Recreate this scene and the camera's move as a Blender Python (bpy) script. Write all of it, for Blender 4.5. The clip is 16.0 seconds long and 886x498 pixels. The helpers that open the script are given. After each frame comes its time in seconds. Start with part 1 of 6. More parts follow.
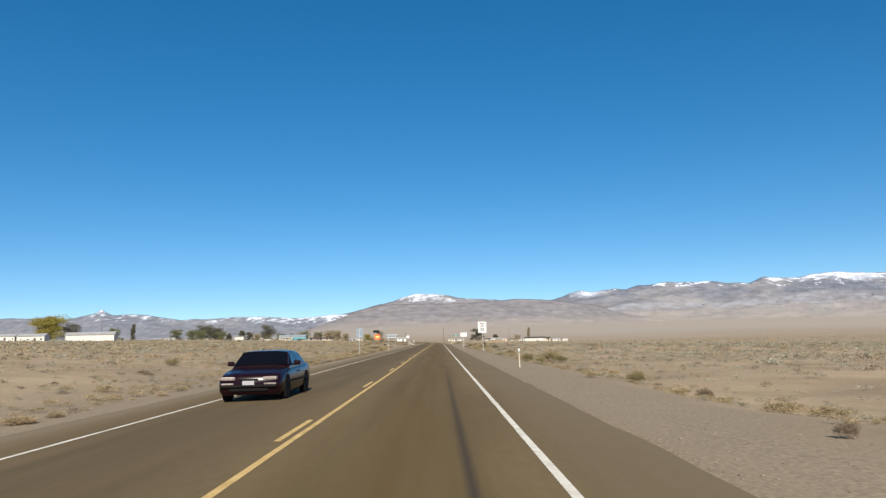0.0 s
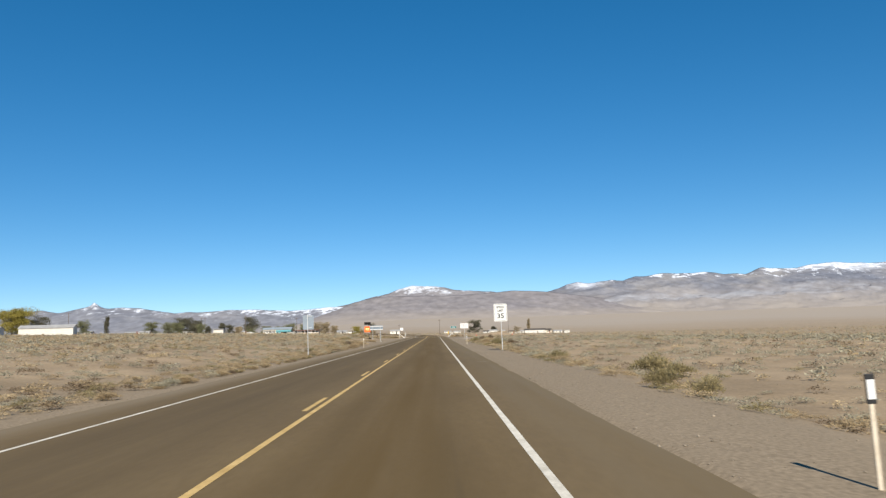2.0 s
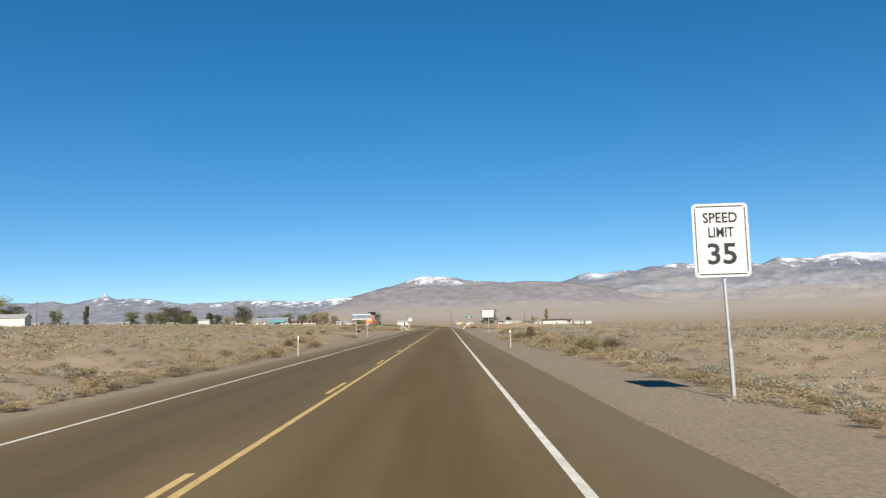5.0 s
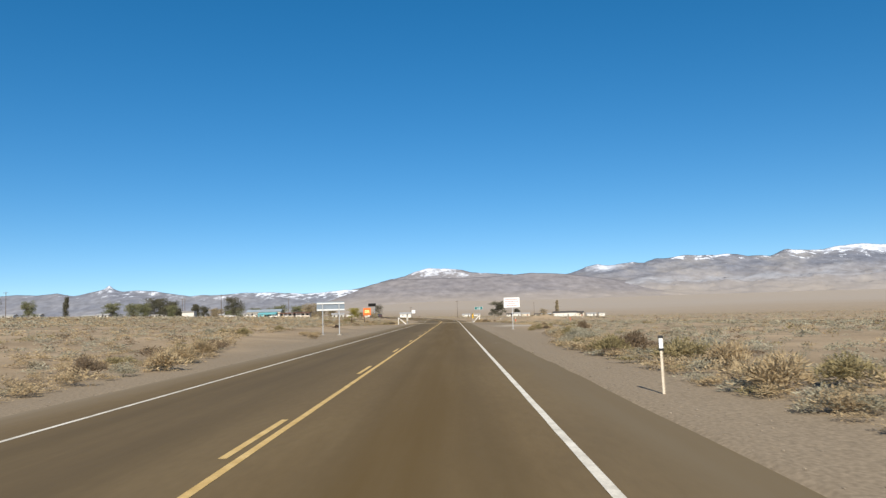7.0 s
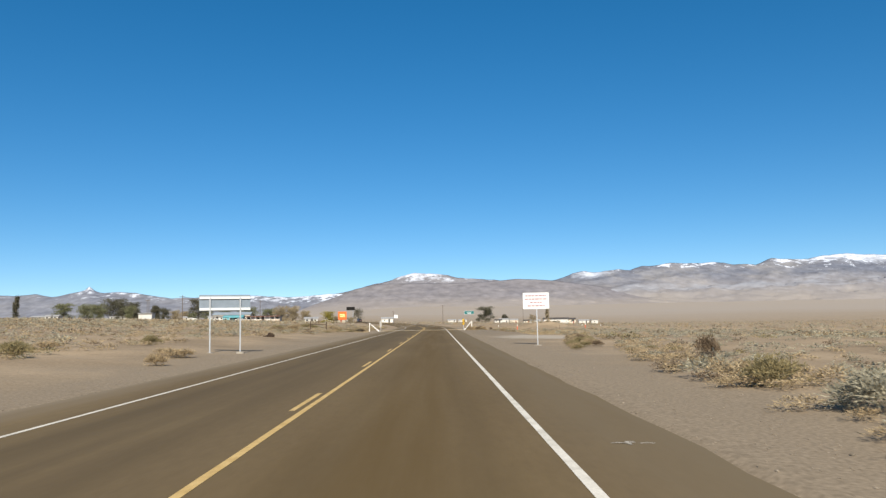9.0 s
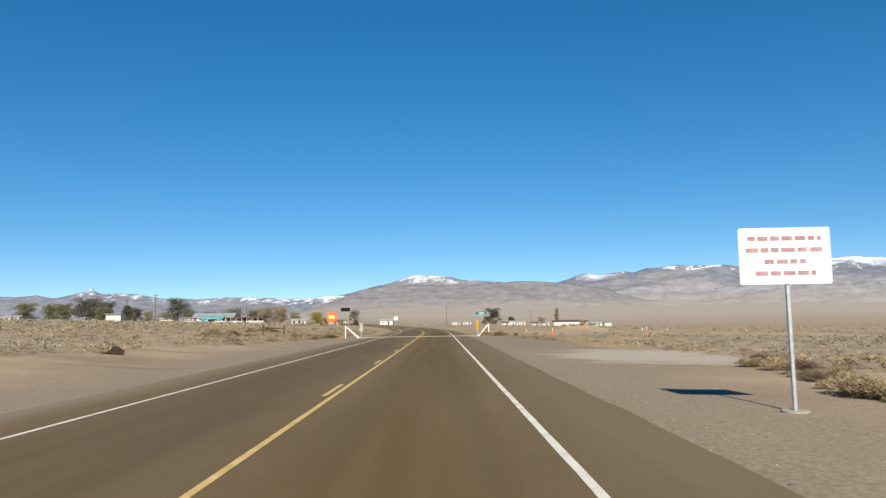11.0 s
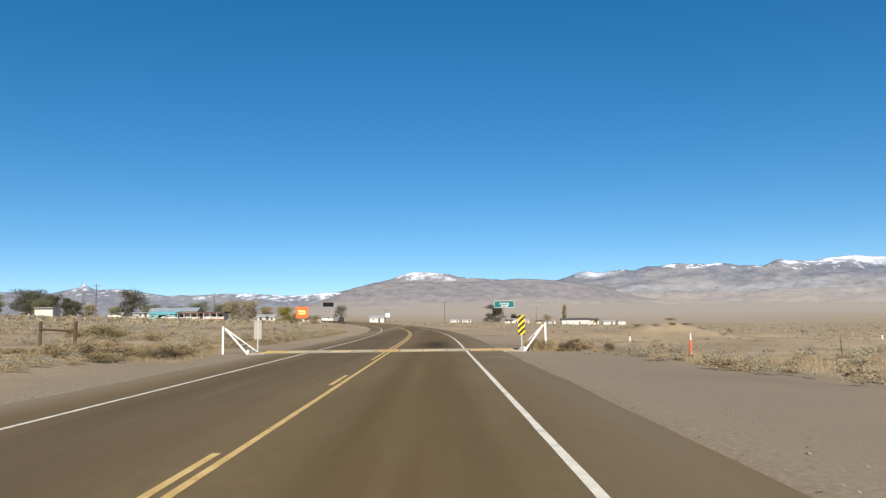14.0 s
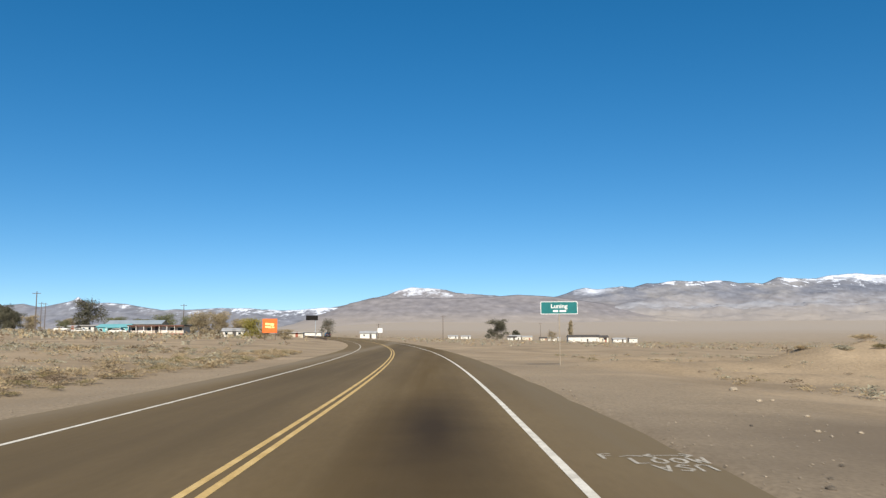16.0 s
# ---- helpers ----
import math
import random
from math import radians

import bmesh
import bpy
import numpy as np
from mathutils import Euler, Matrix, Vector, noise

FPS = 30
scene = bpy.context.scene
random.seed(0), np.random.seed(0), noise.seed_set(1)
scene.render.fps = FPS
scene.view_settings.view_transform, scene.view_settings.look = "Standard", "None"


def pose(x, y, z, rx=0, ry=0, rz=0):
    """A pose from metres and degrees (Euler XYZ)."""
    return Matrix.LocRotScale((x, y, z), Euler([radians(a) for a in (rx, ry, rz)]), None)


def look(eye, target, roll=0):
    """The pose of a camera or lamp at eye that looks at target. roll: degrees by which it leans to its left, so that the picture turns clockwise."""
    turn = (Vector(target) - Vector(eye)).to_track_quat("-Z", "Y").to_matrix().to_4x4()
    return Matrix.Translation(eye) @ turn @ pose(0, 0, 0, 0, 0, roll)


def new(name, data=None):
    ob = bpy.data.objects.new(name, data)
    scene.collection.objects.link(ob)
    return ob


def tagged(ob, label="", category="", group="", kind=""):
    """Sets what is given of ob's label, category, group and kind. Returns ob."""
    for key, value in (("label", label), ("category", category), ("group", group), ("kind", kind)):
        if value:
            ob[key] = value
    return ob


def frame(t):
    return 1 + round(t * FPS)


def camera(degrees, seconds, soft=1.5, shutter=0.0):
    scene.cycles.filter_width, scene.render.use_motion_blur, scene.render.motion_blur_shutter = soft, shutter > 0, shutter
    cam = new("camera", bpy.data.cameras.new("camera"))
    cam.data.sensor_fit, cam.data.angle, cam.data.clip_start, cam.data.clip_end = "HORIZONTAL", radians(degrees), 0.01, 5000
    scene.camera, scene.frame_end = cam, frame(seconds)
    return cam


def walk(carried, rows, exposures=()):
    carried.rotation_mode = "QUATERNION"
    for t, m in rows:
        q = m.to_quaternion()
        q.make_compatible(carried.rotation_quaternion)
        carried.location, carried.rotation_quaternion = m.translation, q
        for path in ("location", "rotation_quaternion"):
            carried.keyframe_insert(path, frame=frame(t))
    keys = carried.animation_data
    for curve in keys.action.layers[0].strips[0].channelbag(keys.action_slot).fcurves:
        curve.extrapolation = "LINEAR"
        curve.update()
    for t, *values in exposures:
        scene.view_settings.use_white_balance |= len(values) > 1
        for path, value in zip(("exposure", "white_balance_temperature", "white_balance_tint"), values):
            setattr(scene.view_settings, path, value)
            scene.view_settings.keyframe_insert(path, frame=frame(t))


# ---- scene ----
cam = camera(60.01, 16.0, soft=1.35, shutter=0.1)
# seconds, x, y, z, yaw, pitch, roll
PATH = [
    (0, 2.324, 0.000, 1.428, -0.250, 6.738, 1.503),
    (0.5, 2.319, 8.508, 1.439, -0.297, 6.460, 1.912),
    (1, 2.426, 17.240, 1.426, -0.209, 6.600, 2.018),
    (1.5, 2.427, 26.287, 1.432, -0.718, 6.690, 1.740),
    (2, 2.436, 34.616, 1.447, -0.554, 6.156, 1.729),
    (2.5, 2.475, 42.378, 1.429, -0.391, 5.658, 1.713),
    (3, 2.487, 49.962, 1.426, -0.395, 5.505, 1.630),
    (3.5, 2.452, 57.567, 1.408, -0.482, 5.424, 1.449),
    (4, 2.422, 65.110, 1.433, -0.043, 5.517, 1.590),
    (6.5, 2.360, 105.918, 1.422, 0.483, 5.234, 1.787),
    (7, 2.270, 113.305, 1.443, 0.698, 4.941, 1.723),
    (7.5, 2.245, 120.946, 1.440, 0.824, 5.505, 1.623),
    (8, 2.226, 128.577, 1.441, 0.365, 5.497, 1.489),
    (8.5, 2.192, 136.314, 1.453, -0.518, 5.198, 1.301),
    (9, 2.230, 143.955, 1.444, -0.417, 5.314, 1.102),
    (11.5, 2.211, 185.900, 1.464, -0.021, 5.490, 0.910),
    (12, 2.205, 193.565, 1.449, 0.365, 5.422, 0.873),
    (12.5, 2.245, 200.712, 1.440, 0.269, 5.395, 0.749),
    (13, 2.246, 208.510, 1.441, -0.103, 5.493, 0.885),
    (13.5, 2.275, 216.641, 1.437, -0.185, 5.147, 0.712),
    (14, 2.262, 224.559, 1.440, -0.370, 5.311, 0.694),
    (14.5, 2.217, 232.705, 1.466, 0.034, 5.060, 0.603),
    (15, 2.167, 240.778, 1.451, 0.219, 4.880, 0.356),
    (15.4, 2.174, 247.45, 1.433, 0.000, 4.860, 0.367),
    (15.5, 2.175, 249.156, 1.428, -0.366, 5.255, 0.369),
    (16, 2.149, 258.045, 1.456, -0.576, 6.501, 0.317),
]
walk(cam, [(t, pose(x, y, z, 90 + pitch, roll, yaw)) for t, x, y, z, yaw, pitch, roll in PATH],
     exposures=[(0.0, 0.70, 6500, 10), (16.0, 0.70, 6500, 10)])

# ---- light: a clear late-autumn sky, the sun behind the car ----
SUN_ELEV, SUN_TO = 35.0, Vector((0.06, -1.0, 0.0)).normalized()
world = bpy.data.worlds.new("sky")
scene.world = world
world.use_nodes = True
wt = world.node_tree
wt.nodes.clear()
sky = wt.nodes.new("ShaderNodeTexSky")
sky.sky_type = "NISHITA"
sky.sun_disc = False
sky.sun_elevation = radians(SUN_ELEV)
sky.sun_rotation = math.atan2(SUN_TO.x, SUN_TO.y)
sky.altitude = 1400
sky.air_density, sky.dust_density, sky.ozone_density = 0.74, 0.0, 1.5
back = wt.nodes.new("ShaderNodeBackground")
back.inputs["Strength"].default_value = 0.105
wout = wt.nodes.new("ShaderNodeOutputWorld")
deep = wt.nodes.new("ShaderNodeGamma")
deep.inputs["Gamma"].default_value = 0.80
rich = wt.nodes.new("ShaderNodeHueSaturation")
rich.inputs["Saturation"].default_value, rich.inputs["Hue"].default_value = 1.55, 0.496
ways = wt.nodes.new("ShaderNodeTexCoord")
lift = wt.nodes.new("ShaderNodeVectorMath")
lift.operation = "ADD"
lift.inputs[1].default_value = (0.0, 0.0, 0.02)
wt.links.new(ways.outputs["Generated"], lift.inputs[0])
wt.links.new(lift.outputs[0], sky.inputs["Vector"])
wt.links.new(sky.outputs[0], deep.inputs[0])
wt.links.new(deep.outputs[0], rich.inputs["Color"])
wt.links.new(rich.outputs[0], back.inputs[0])
wt.links.new(back.outputs[0], wout.inputs[0])
sun = new("sun", bpy.data.lights.new("sun", "SUN"))
sun.data.energy, sun.data.angle, sun.data.color = 4.8, radians(0.53), (1.0, 0.92, 0.78)
sun_from = SUN_TO * math.cos(radians(SUN_ELEV)) + Vector((0, 0, math.sin(radians(SUN_ELEV))))
sun.matrix_world = look(sun_from * 100, (0, 0, 0))


# ---- materials ----
def surface(name, cols, s1=1.0, s2=12.0, rough=0.85, bump=0.25, metal=0.0, world_space=False, rnd=0.0, island=0.0, stretch=(1, 1, 1), spec=0.3, grain=0.35, thin=0.0):
    """A principled material: colours mixed by a broad noise, darkened and lightened by a fine one, with relief."""
    m = bpy.data.materials.new(name)
    m.use_nodes = True
    nt = m.node_tree
    b = nt.nodes["Principled BSDF"]
    b.inputs["Roughness"].default_value, b.inputs["Metallic"].default_value = rough, metal
    b.inputs["Specular IOR Level"].default_value = spec
    if world_space:
        co = nt.nodes.new("ShaderNodeNewGeometry").outputs["Position"]
    else:
        co = nt.nodes.new("ShaderNodeTexCoord").outputs["Object"]
    mp = nt.nodes.new("ShaderNodeMapping")
    mp.inputs["Scale"].default_value = stretch
    nt.links.new(co, mp.inputs[0])

    def fuzz(scale, detail=5, r=0.6):
        n = nt.nodes.new("ShaderNodeTexNoise")
        n.inputs["Scale"].default_value, n.inputs["Detail"].default_value, n.inputs["Roughness"].default_value = scale, detail, r
        nt.links.new(mp.outputs[0], n.inputs["Vector"])
        return n.outputs["Fac"]

    broad, fine = fuzz(s1), fuzz(s2)
    ramp = nt.nodes.new("ShaderNodeValToRGB")
    el = ramp.color_ramp.elements
    while len(el) < len(cols):
        el.new(0.5)
    for i, c in enumerate(cols):
        el[i].position = 0.5 if len(cols) == 1 else 0.34 + 0.32 * i / (len(cols) - 1)
        el[i].color = (*c, 1)
    nt.links.new(broad, ramp.inputs[0])
    rng = nt.nodes.new("ShaderNodeMapRange")
    rng.inputs["From Min"].default_value, rng.inputs["From Max"].default_value = 0.25, 0.75
    rng.inputs["To Min"].default_value, rng.inputs["To Max"].default_value = 1 - grain, 1 + grain
    nt.links.new(fine, rng.inputs[0])
    value = rng.outputs[0]
    for source, amount in (("rnd", rnd), ("island", island)):
        if amount:
            src = nt.nodes.new("ShaderNodeObjectInfo").outputs["Random"] if source == "rnd" else nt.nodes.new("ShaderNodeNewGeometry").outputs["Random Per Island"]
            r2 = nt.nodes.new("ShaderNodeMapRange")
            r2.inputs["To Min"].default_value, r2.inputs["To Max"].default_value = 1 - amount, 1 + amount
            nt.links.new(src, r2.inputs[0])
            mu = nt.nodes.new("ShaderNodeMath")
            mu.operation = "MULTIPLY"
            nt.links.new(value, mu.inputs[0])
            nt.links.new(r2.outputs[0], mu.inputs[1])
            value = mu.outputs[0]
    mix = nt.nodes.new("ShaderNodeVectorMath")
    mix.operation = "SCALE"
    nt.links.new(ramp.outputs[0], mix.inputs[0])
    nt.links.new(value, mix.inputs["Scale"])
    nt.links.new(mix.outputs[0], b.inputs["Base Color"])
    if bump:
        bp = nt.nodes.new("ShaderNodeBump")
        bp.inputs["Strength"].default_value, bp.inputs["Distance"].default_value = bump, 0.02
        nt.links.new(fine, bp.inputs["Height"])
        nt.links.new(bp.outputs[0], b.inputs["Normal"])
    if thin:
        # light passes through thin leaves and stalks
        tr = nt.nodes.new("ShaderNodeBsdfTranslucent")
        nt.links.new(mix.outputs[0], tr.inputs["Color"])
        both = nt.nodes.new("ShaderNodeMixShader")
        both.inputs[0].default_value = thin
        nt.links.new(b.outputs[0], both.inputs[1])
        nt.links.new(tr.outputs[0], both.inputs[2])
        nt.links.new(both.outputs[0], nt.nodes["Material Output"].inputs["Surface"])
    return m


def add_patch(m, colour, centre, radii, strength=0.8, wobble=0.5, scale=0.35, soft=0.5):
    """A stain, spill, bare patch or haze-paled far plain with an uneven edge, lying at a place in the world."""
    nt = m.node_tree
    b = nt.nodes["Principled BSDF"]
    old = b.inputs["Base Color"].links[0].from_socket
    geo = nt.nodes.new("ShaderNodeNewGeometry")
    mp = nt.nodes.new("ShaderNodeMapping")
    mp.inputs["Location"].default_value = (-centre[0] / radii[0], -centre[1] / radii[1], 0)
    mp.inputs["Scale"].default_value = (1 / radii[0], 1 / radii[1], 0)
    nt.links.new(geo.outputs["Position"], mp.inputs[0])
    ln = nt.nodes.new("ShaderNodeVectorMath")
    ln.operation = "LENGTH"
    nt.links.new(mp.outputs[0], ln.inputs[0])
    n = nt.nodes.new("ShaderNodeTexNoise")
    n.inputs["Scale"].default_value, n.inputs["Detail"].default_value = scale, 6
    nt.links.new(geo.outputs["Position"], n.inputs["Vector"])
    ad = nt.nodes.new("ShaderNodeMath")
    ad.operation = "MULTIPLY_ADD"
    nt.links.new(n.outputs["Fac"], ad.inputs[0])
    ad.inputs[1].default_value = 2 * wobble
    nt.links.new(ln.outputs["Value"], ad.inputs[2])
    r = nt.nodes.new("ShaderNodeMapRange")
    r.inputs["From Min"].default_value, r.inputs["From Max"].default_value = 1 + wobble - soft, 1 + wobble + soft * 0.2
    r.inputs["To Min"].default_value, r.inputs["To Max"].default_value = strength, 0.0
    nt.links.new(ad.outputs[0], r.inputs[0])
    mx = nt.nodes.new("ShaderNodeMix")
    mx.data_type = "RGBA"
    nt.links.new(r.outputs[0], mx.inputs["Factor"])
    nt.links.new(old, mx.inputs[6])
    mx.inputs[7].default_value = (*colour, 1)
    nt.links.new(mx.outputs[2], b.inputs["Base Color"])


def add_streaks(m, colour, lines, wide, strength):
    """Long worn streaks along the lane: x of each, blurred over a width, broken up by noise stretched along y."""
    nt = m.node_tree
    b = nt.nodes["Principled BSDF"]
    geo = nt.nodes.new("ShaderNodeNewGeometry")
    sep = nt.nodes.new("ShaderNodeSeparateXYZ")
    nt.links.new(geo.outputs["Position"], sep.inputs[0])
    mp = nt.nodes.new("ShaderNodeMapping")
    mp.inputs["Scale"].default_value = (2.0, 0.06, 1)
    nt.links.new(geo.outputs["Position"], mp.inputs[0])
    n = nt.nodes.new("ShaderNodeTexNoise")
    n.inputs["Scale"].default_value, n.inputs["Detail"].default_value = 1.0, 4
    nt.links.new(mp.outputs[0], n.inputs["Vector"])
    for x in lines:
        old = b.inputs["Base Color"].links[0].from_socket
        d = nt.nodes.new("ShaderNodeMath")
        d.operation = "SUBTRACT"
        nt.links.new(sep.outputs[0], d.inputs[0])
        d.inputs[1].default_value = x
        a = nt.nodes.new("ShaderNodeMath")
        a.operation = "ABSOLUTE"
        nt.links.new(d.outputs[0], a.inputs[0])
        r = nt.nodes.new("ShaderNodeMapRange")
        r.interpolation_type = "SMOOTHSTEP"
        r.inputs["From Min"].default_value, r.inputs["From Max"].default_value = 0.0, wide
        r.inputs["To Min"].default_value, r.inputs["To Max"].default_value = strength, 0.0
        nt.links.new(a.outputs[0], r.inputs[0])
        k = nt.nodes.new("ShaderNodeMath")
        k.operation = "MULTIPLY"
        nt.links.new(r.outputs[0], k.inputs[0])
        nt.links.new(n.outputs["Fac"], k.inputs[1])
        mx = nt.nodes.new("ShaderNodeMix")
        mx.data_type = "RGBA"
        nt.links.new(k.outputs[0], mx.inputs["Factor"])
        nt.links.new(old, mx.inputs[6])
        mx.inputs[7].default_value = (*colour, 1)
        nt.links.new(mx.outputs[2], b.inputs["Base Color"])


def add_band(m, colour, inner, outer, y_end, strength):
    """The graded gravel of the verges: a strip to both sides of the road's straight, with a ragged edge."""
    nt = m.node_tree
    b = nt.nodes["Principled BSDF"]
    old = b.inputs["Base Color"].links[0].from_socket
    geo = nt.nodes.new("ShaderNodeNewGeometry")
    sep = nt.nodes.new("ShaderNodeSeparateXYZ")
    nt.links.new(geo.outputs["Position"], sep.inputs[0])
    n = nt.nodes.new("ShaderNodeTexNoise")
    n.inputs["Scale"].default_value, n.inputs["Detail"].default_value = 0.3, 7
    nt.links.new(geo.outputs["Position"], n.inputs["Vector"])
    ab = nt.nodes.new("ShaderNodeMath")
    ab.operation = "ABSOLUTE"
    nt.links.new(sep.outputs[0], ab.inputs[0])
    ad = nt.nodes.new("ShaderNodeMath")
    ad.operation = "MULTIPLY_ADD"
    nt.links.new(n.outputs["Fac"], ad.inputs[0])
    ad.inputs[1].default_value = -6.0
    nt.links.new(ab.outputs[0], ad.inputs[2])
    r = nt.nodes.new("ShaderNodeMapRange")
    r.inputs["From Min"].default_value, r.inputs["From Max"].default_value = inner - 3.0, outer - 3.0
    r.inputs["To Min"].default_value, r.inputs["To Max"].default_value = strength, 0.0
    nt.links.new(ad.outputs[0], r.inputs[0])
    r2 = nt.nodes.new("ShaderNodeMapRange")
    r2.inputs["From Min"].default_value, r2.inputs["From Max"].default_value = y_end - 25, y_end + 25
    r2.inputs["To Min"].default_value, r2.inputs["To Max"].default_value = 1.0, 0.0
    nt.links.new(sep.outputs[1], r2.inputs[0])
    k = nt.nodes.new("ShaderNodeMath")
    k.operation = "MULTIPLY"
    nt.links.new(r.outputs[0], k.inputs[0])
    nt.links.new(r2.outputs[0], k.inputs[1])
    tint = nt.nodes.new("ShaderNodeTexNoise")
    tint.inputs["Scale"].default_value, tint.inputs["Detail"].default_value = 14.0, 6
    nt.links.new(geo.outputs["Position"], tint.inputs["Vector"])
    r3 = nt.nodes.new("ShaderNodeMapRange")
    r3.inputs["From Min"].default_value, r3.inputs["From Max"].default_value = 0.3, 0.7
    r3.inputs["To Min"].default_value, r3.inputs["To Max"].default_value = 0.72, 1.28
    nt.links.new(tint.outputs["Fac"], r3.inputs[0])
    sc = nt.nodes.new("ShaderNodeVectorMath")
    sc.operation = "SCALE"
    sc.inputs[0].default_value = colour
    nt.links.new(r3.outputs[0], sc.inputs["Scale"])
    mx = nt.nodes.new("ShaderNodeMix")
    mx.data_type = "RGBA"
    nt.links.new(k.outputs[0], mx.inputs["Factor"])
    nt.links.new(old, mx.inputs[6])
    nt.links.new(sc.outputs[0], mx.inputs[7])
    nt.links.new(mx.outputs[2], b.inputs["Base Color"])


def rock(name, cols, snow_from, snow_full, snow_noise=60.0, snow=True, patch=0.009, fan=(60, 190, 70), tilt=(0.0, 0.0)):
    """Bare mountain rock, distance haze put into its colours, with snow lying on the high ground in patches."""
    m = surface(name, cols, s1=0.0035, s2=0.02, rough=0.95, bump=0, world_space=True, stretch=(1, 0.35, 2.5), spec=0.1, grain=0.3)
    nt = m.node_tree
    b = nt.nodes["Principled BSDF"]
    old = b.inputs["Base Color"].links[0].from_socket
    geo = nt.nodes.new("ShaderNodeNewGeometry")
    sep = nt.nodes.new("ShaderNodeSeparateXYZ")
    nt.links.new(geo.outputs["Position"], sep.inputs[0])
    # Low slopes fade to pale tan: fan soil plus a painted haze gradient.
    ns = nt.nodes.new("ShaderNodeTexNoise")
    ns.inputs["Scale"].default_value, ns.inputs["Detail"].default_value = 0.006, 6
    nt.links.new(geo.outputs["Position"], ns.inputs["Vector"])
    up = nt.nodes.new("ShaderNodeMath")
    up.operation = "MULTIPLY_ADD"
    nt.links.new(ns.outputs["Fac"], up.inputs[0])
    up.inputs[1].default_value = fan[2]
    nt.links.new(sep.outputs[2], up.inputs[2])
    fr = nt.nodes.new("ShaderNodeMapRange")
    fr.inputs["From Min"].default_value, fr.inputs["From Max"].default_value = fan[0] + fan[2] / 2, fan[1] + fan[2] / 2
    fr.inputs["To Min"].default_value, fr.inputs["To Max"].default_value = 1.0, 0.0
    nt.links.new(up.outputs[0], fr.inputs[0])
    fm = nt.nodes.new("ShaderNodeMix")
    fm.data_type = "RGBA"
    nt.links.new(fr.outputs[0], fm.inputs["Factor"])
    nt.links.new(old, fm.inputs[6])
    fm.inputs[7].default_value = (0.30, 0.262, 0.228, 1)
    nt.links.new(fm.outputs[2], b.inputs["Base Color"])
    if not snow:
        return m
    b = nt.nodes["Principled BSDF"]
    old = b.inputs["Base Color"].links[0].from_socket
    geo = nt.nodes.new("ShaderNodeNewGeometry")
    sep = nt.nodes.new("ShaderNodeSeparateXYZ")
    nt.links.new(geo.outputs["Position"], sep.inputs[0])
    mp = nt.nodes.new("ShaderNodeMapping")
    mp.inputs["Scale"].default_value = (1, 0.4, 2.0)
    nt.links.new(geo.outputs["Position"], mp.inputs[0])
    n = nt.nodes.new("ShaderNodeTexNoise")
    n.inputs["Scale"].default_value, n.inputs["Detail"].default_value, n.inputs["Roughness"].default_value = patch, 7, 0.68
    nt.links.new(mp.outputs[0], n.inputs["Vector"])
    ad = nt.nodes.new("ShaderNodeMath")
    ad.operation = "MULTIPLY_ADD"
    nt.links.new(n.outputs["Fac"], ad.inputs[0])
    ad.inputs[1].default_value = snow_noise * 4
    lean = nt.nodes.new("ShaderNodeMath")
    lean.operation = "MULTIPLY_ADD"
    nt.links.new(sep.outputs[0], lean.inputs[0])
    lean.inputs[1].default_value = tilt[0]
    lean.inputs[2].default_value = -tilt[0] * tilt[1]
    hi = nt.nodes.new("ShaderNodeMath")
    hi.operation = "ADD"
    nt.links.new(sep.outputs[2], hi.inputs[0])
    nt.links.new(lean.outputs[0], hi.inputs[1])
    nt.links.new(hi.outputs[0], ad.inputs[2])
    r = nt.nodes.new("ShaderNodeMapRange")
    r.inputs["From Min"].default_value, r.inputs["From Max"].default_value = snow_from + snow_noise * 2, snow_full + snow_noise * 2
    nt.links.new(ad.outputs[0], r.inputs[0])
    mx = nt.nodes.new("ShaderNodeMix")
    mx.data_type = "RGBA"
    nt.links.new(r.outputs[0], mx.inputs["Factor"])
    nt.links.new(old, mx.inputs[6])
    mx.inputs[7].default_value = (0.62, 0.66, 0.74, 1)
    nt.links.new(mx.outputs[2], b.inputs["Base Color"])
    return m


def glass_dark(name, colour=(0.012, 0.015, 0.018)):
    m = bpy.data.materials.new(name)
    m.use_nodes = True
    b = m.node_tree.nodes["Principled BSDF"]
    b.inputs["Base Color"].default_value = (*colour, 1)
    b.inputs["Roughness"].default_value = 0.06
    b.inputs["Specular IOR Level"].default_value = 0.22
    return m


DESERT = surface("desert_ground", [(0.218, 0.165, 0.108), (0.275, 0.209, 0.137), (0.332, 0.254, 0.168)], s1=0.12, s2=7.0, rough=0.97, bump=0.1, world_space=True, spec=0.1, grain=0.22)
ASPHALT = surface("asphalt", [(0.121, 0.087, 0.046), (0.137, 0.098, 0.0515), (0.153, 0.111, 0.058)], s1=0.35, s2=9.0, rough=0.9, bump=0.25, world_space=True, stretch=(1, 0.25, 1), spec=0.1, grain=0.09)
WHITE_PAINT = surface("road_paint_white", [(0.46, 0.425, 0.355), (0.58, 0.54, 0.46), (0.64, 0.60, 0.52)], s1=2.0, s2=25, rough=0.8, bump=0.1, world_space=True, grain=0.18)
YELLOW_PAINT = surface("road_paint_yellow", [(0.41, 0.272, 0.095), (0.49, 0.332, 0.125), (0.55, 0.39, 0.165)], s1=2.0, s2=25, rough=0.8, bump=0.1, world_space=True, grain=0.22)
OLD_PAINT = surface("worn_spray_paint", [(0.27, 0.24, 0.19), (0.44, 0.40, 0.335)], s1=6, s2=40, world_space=True)
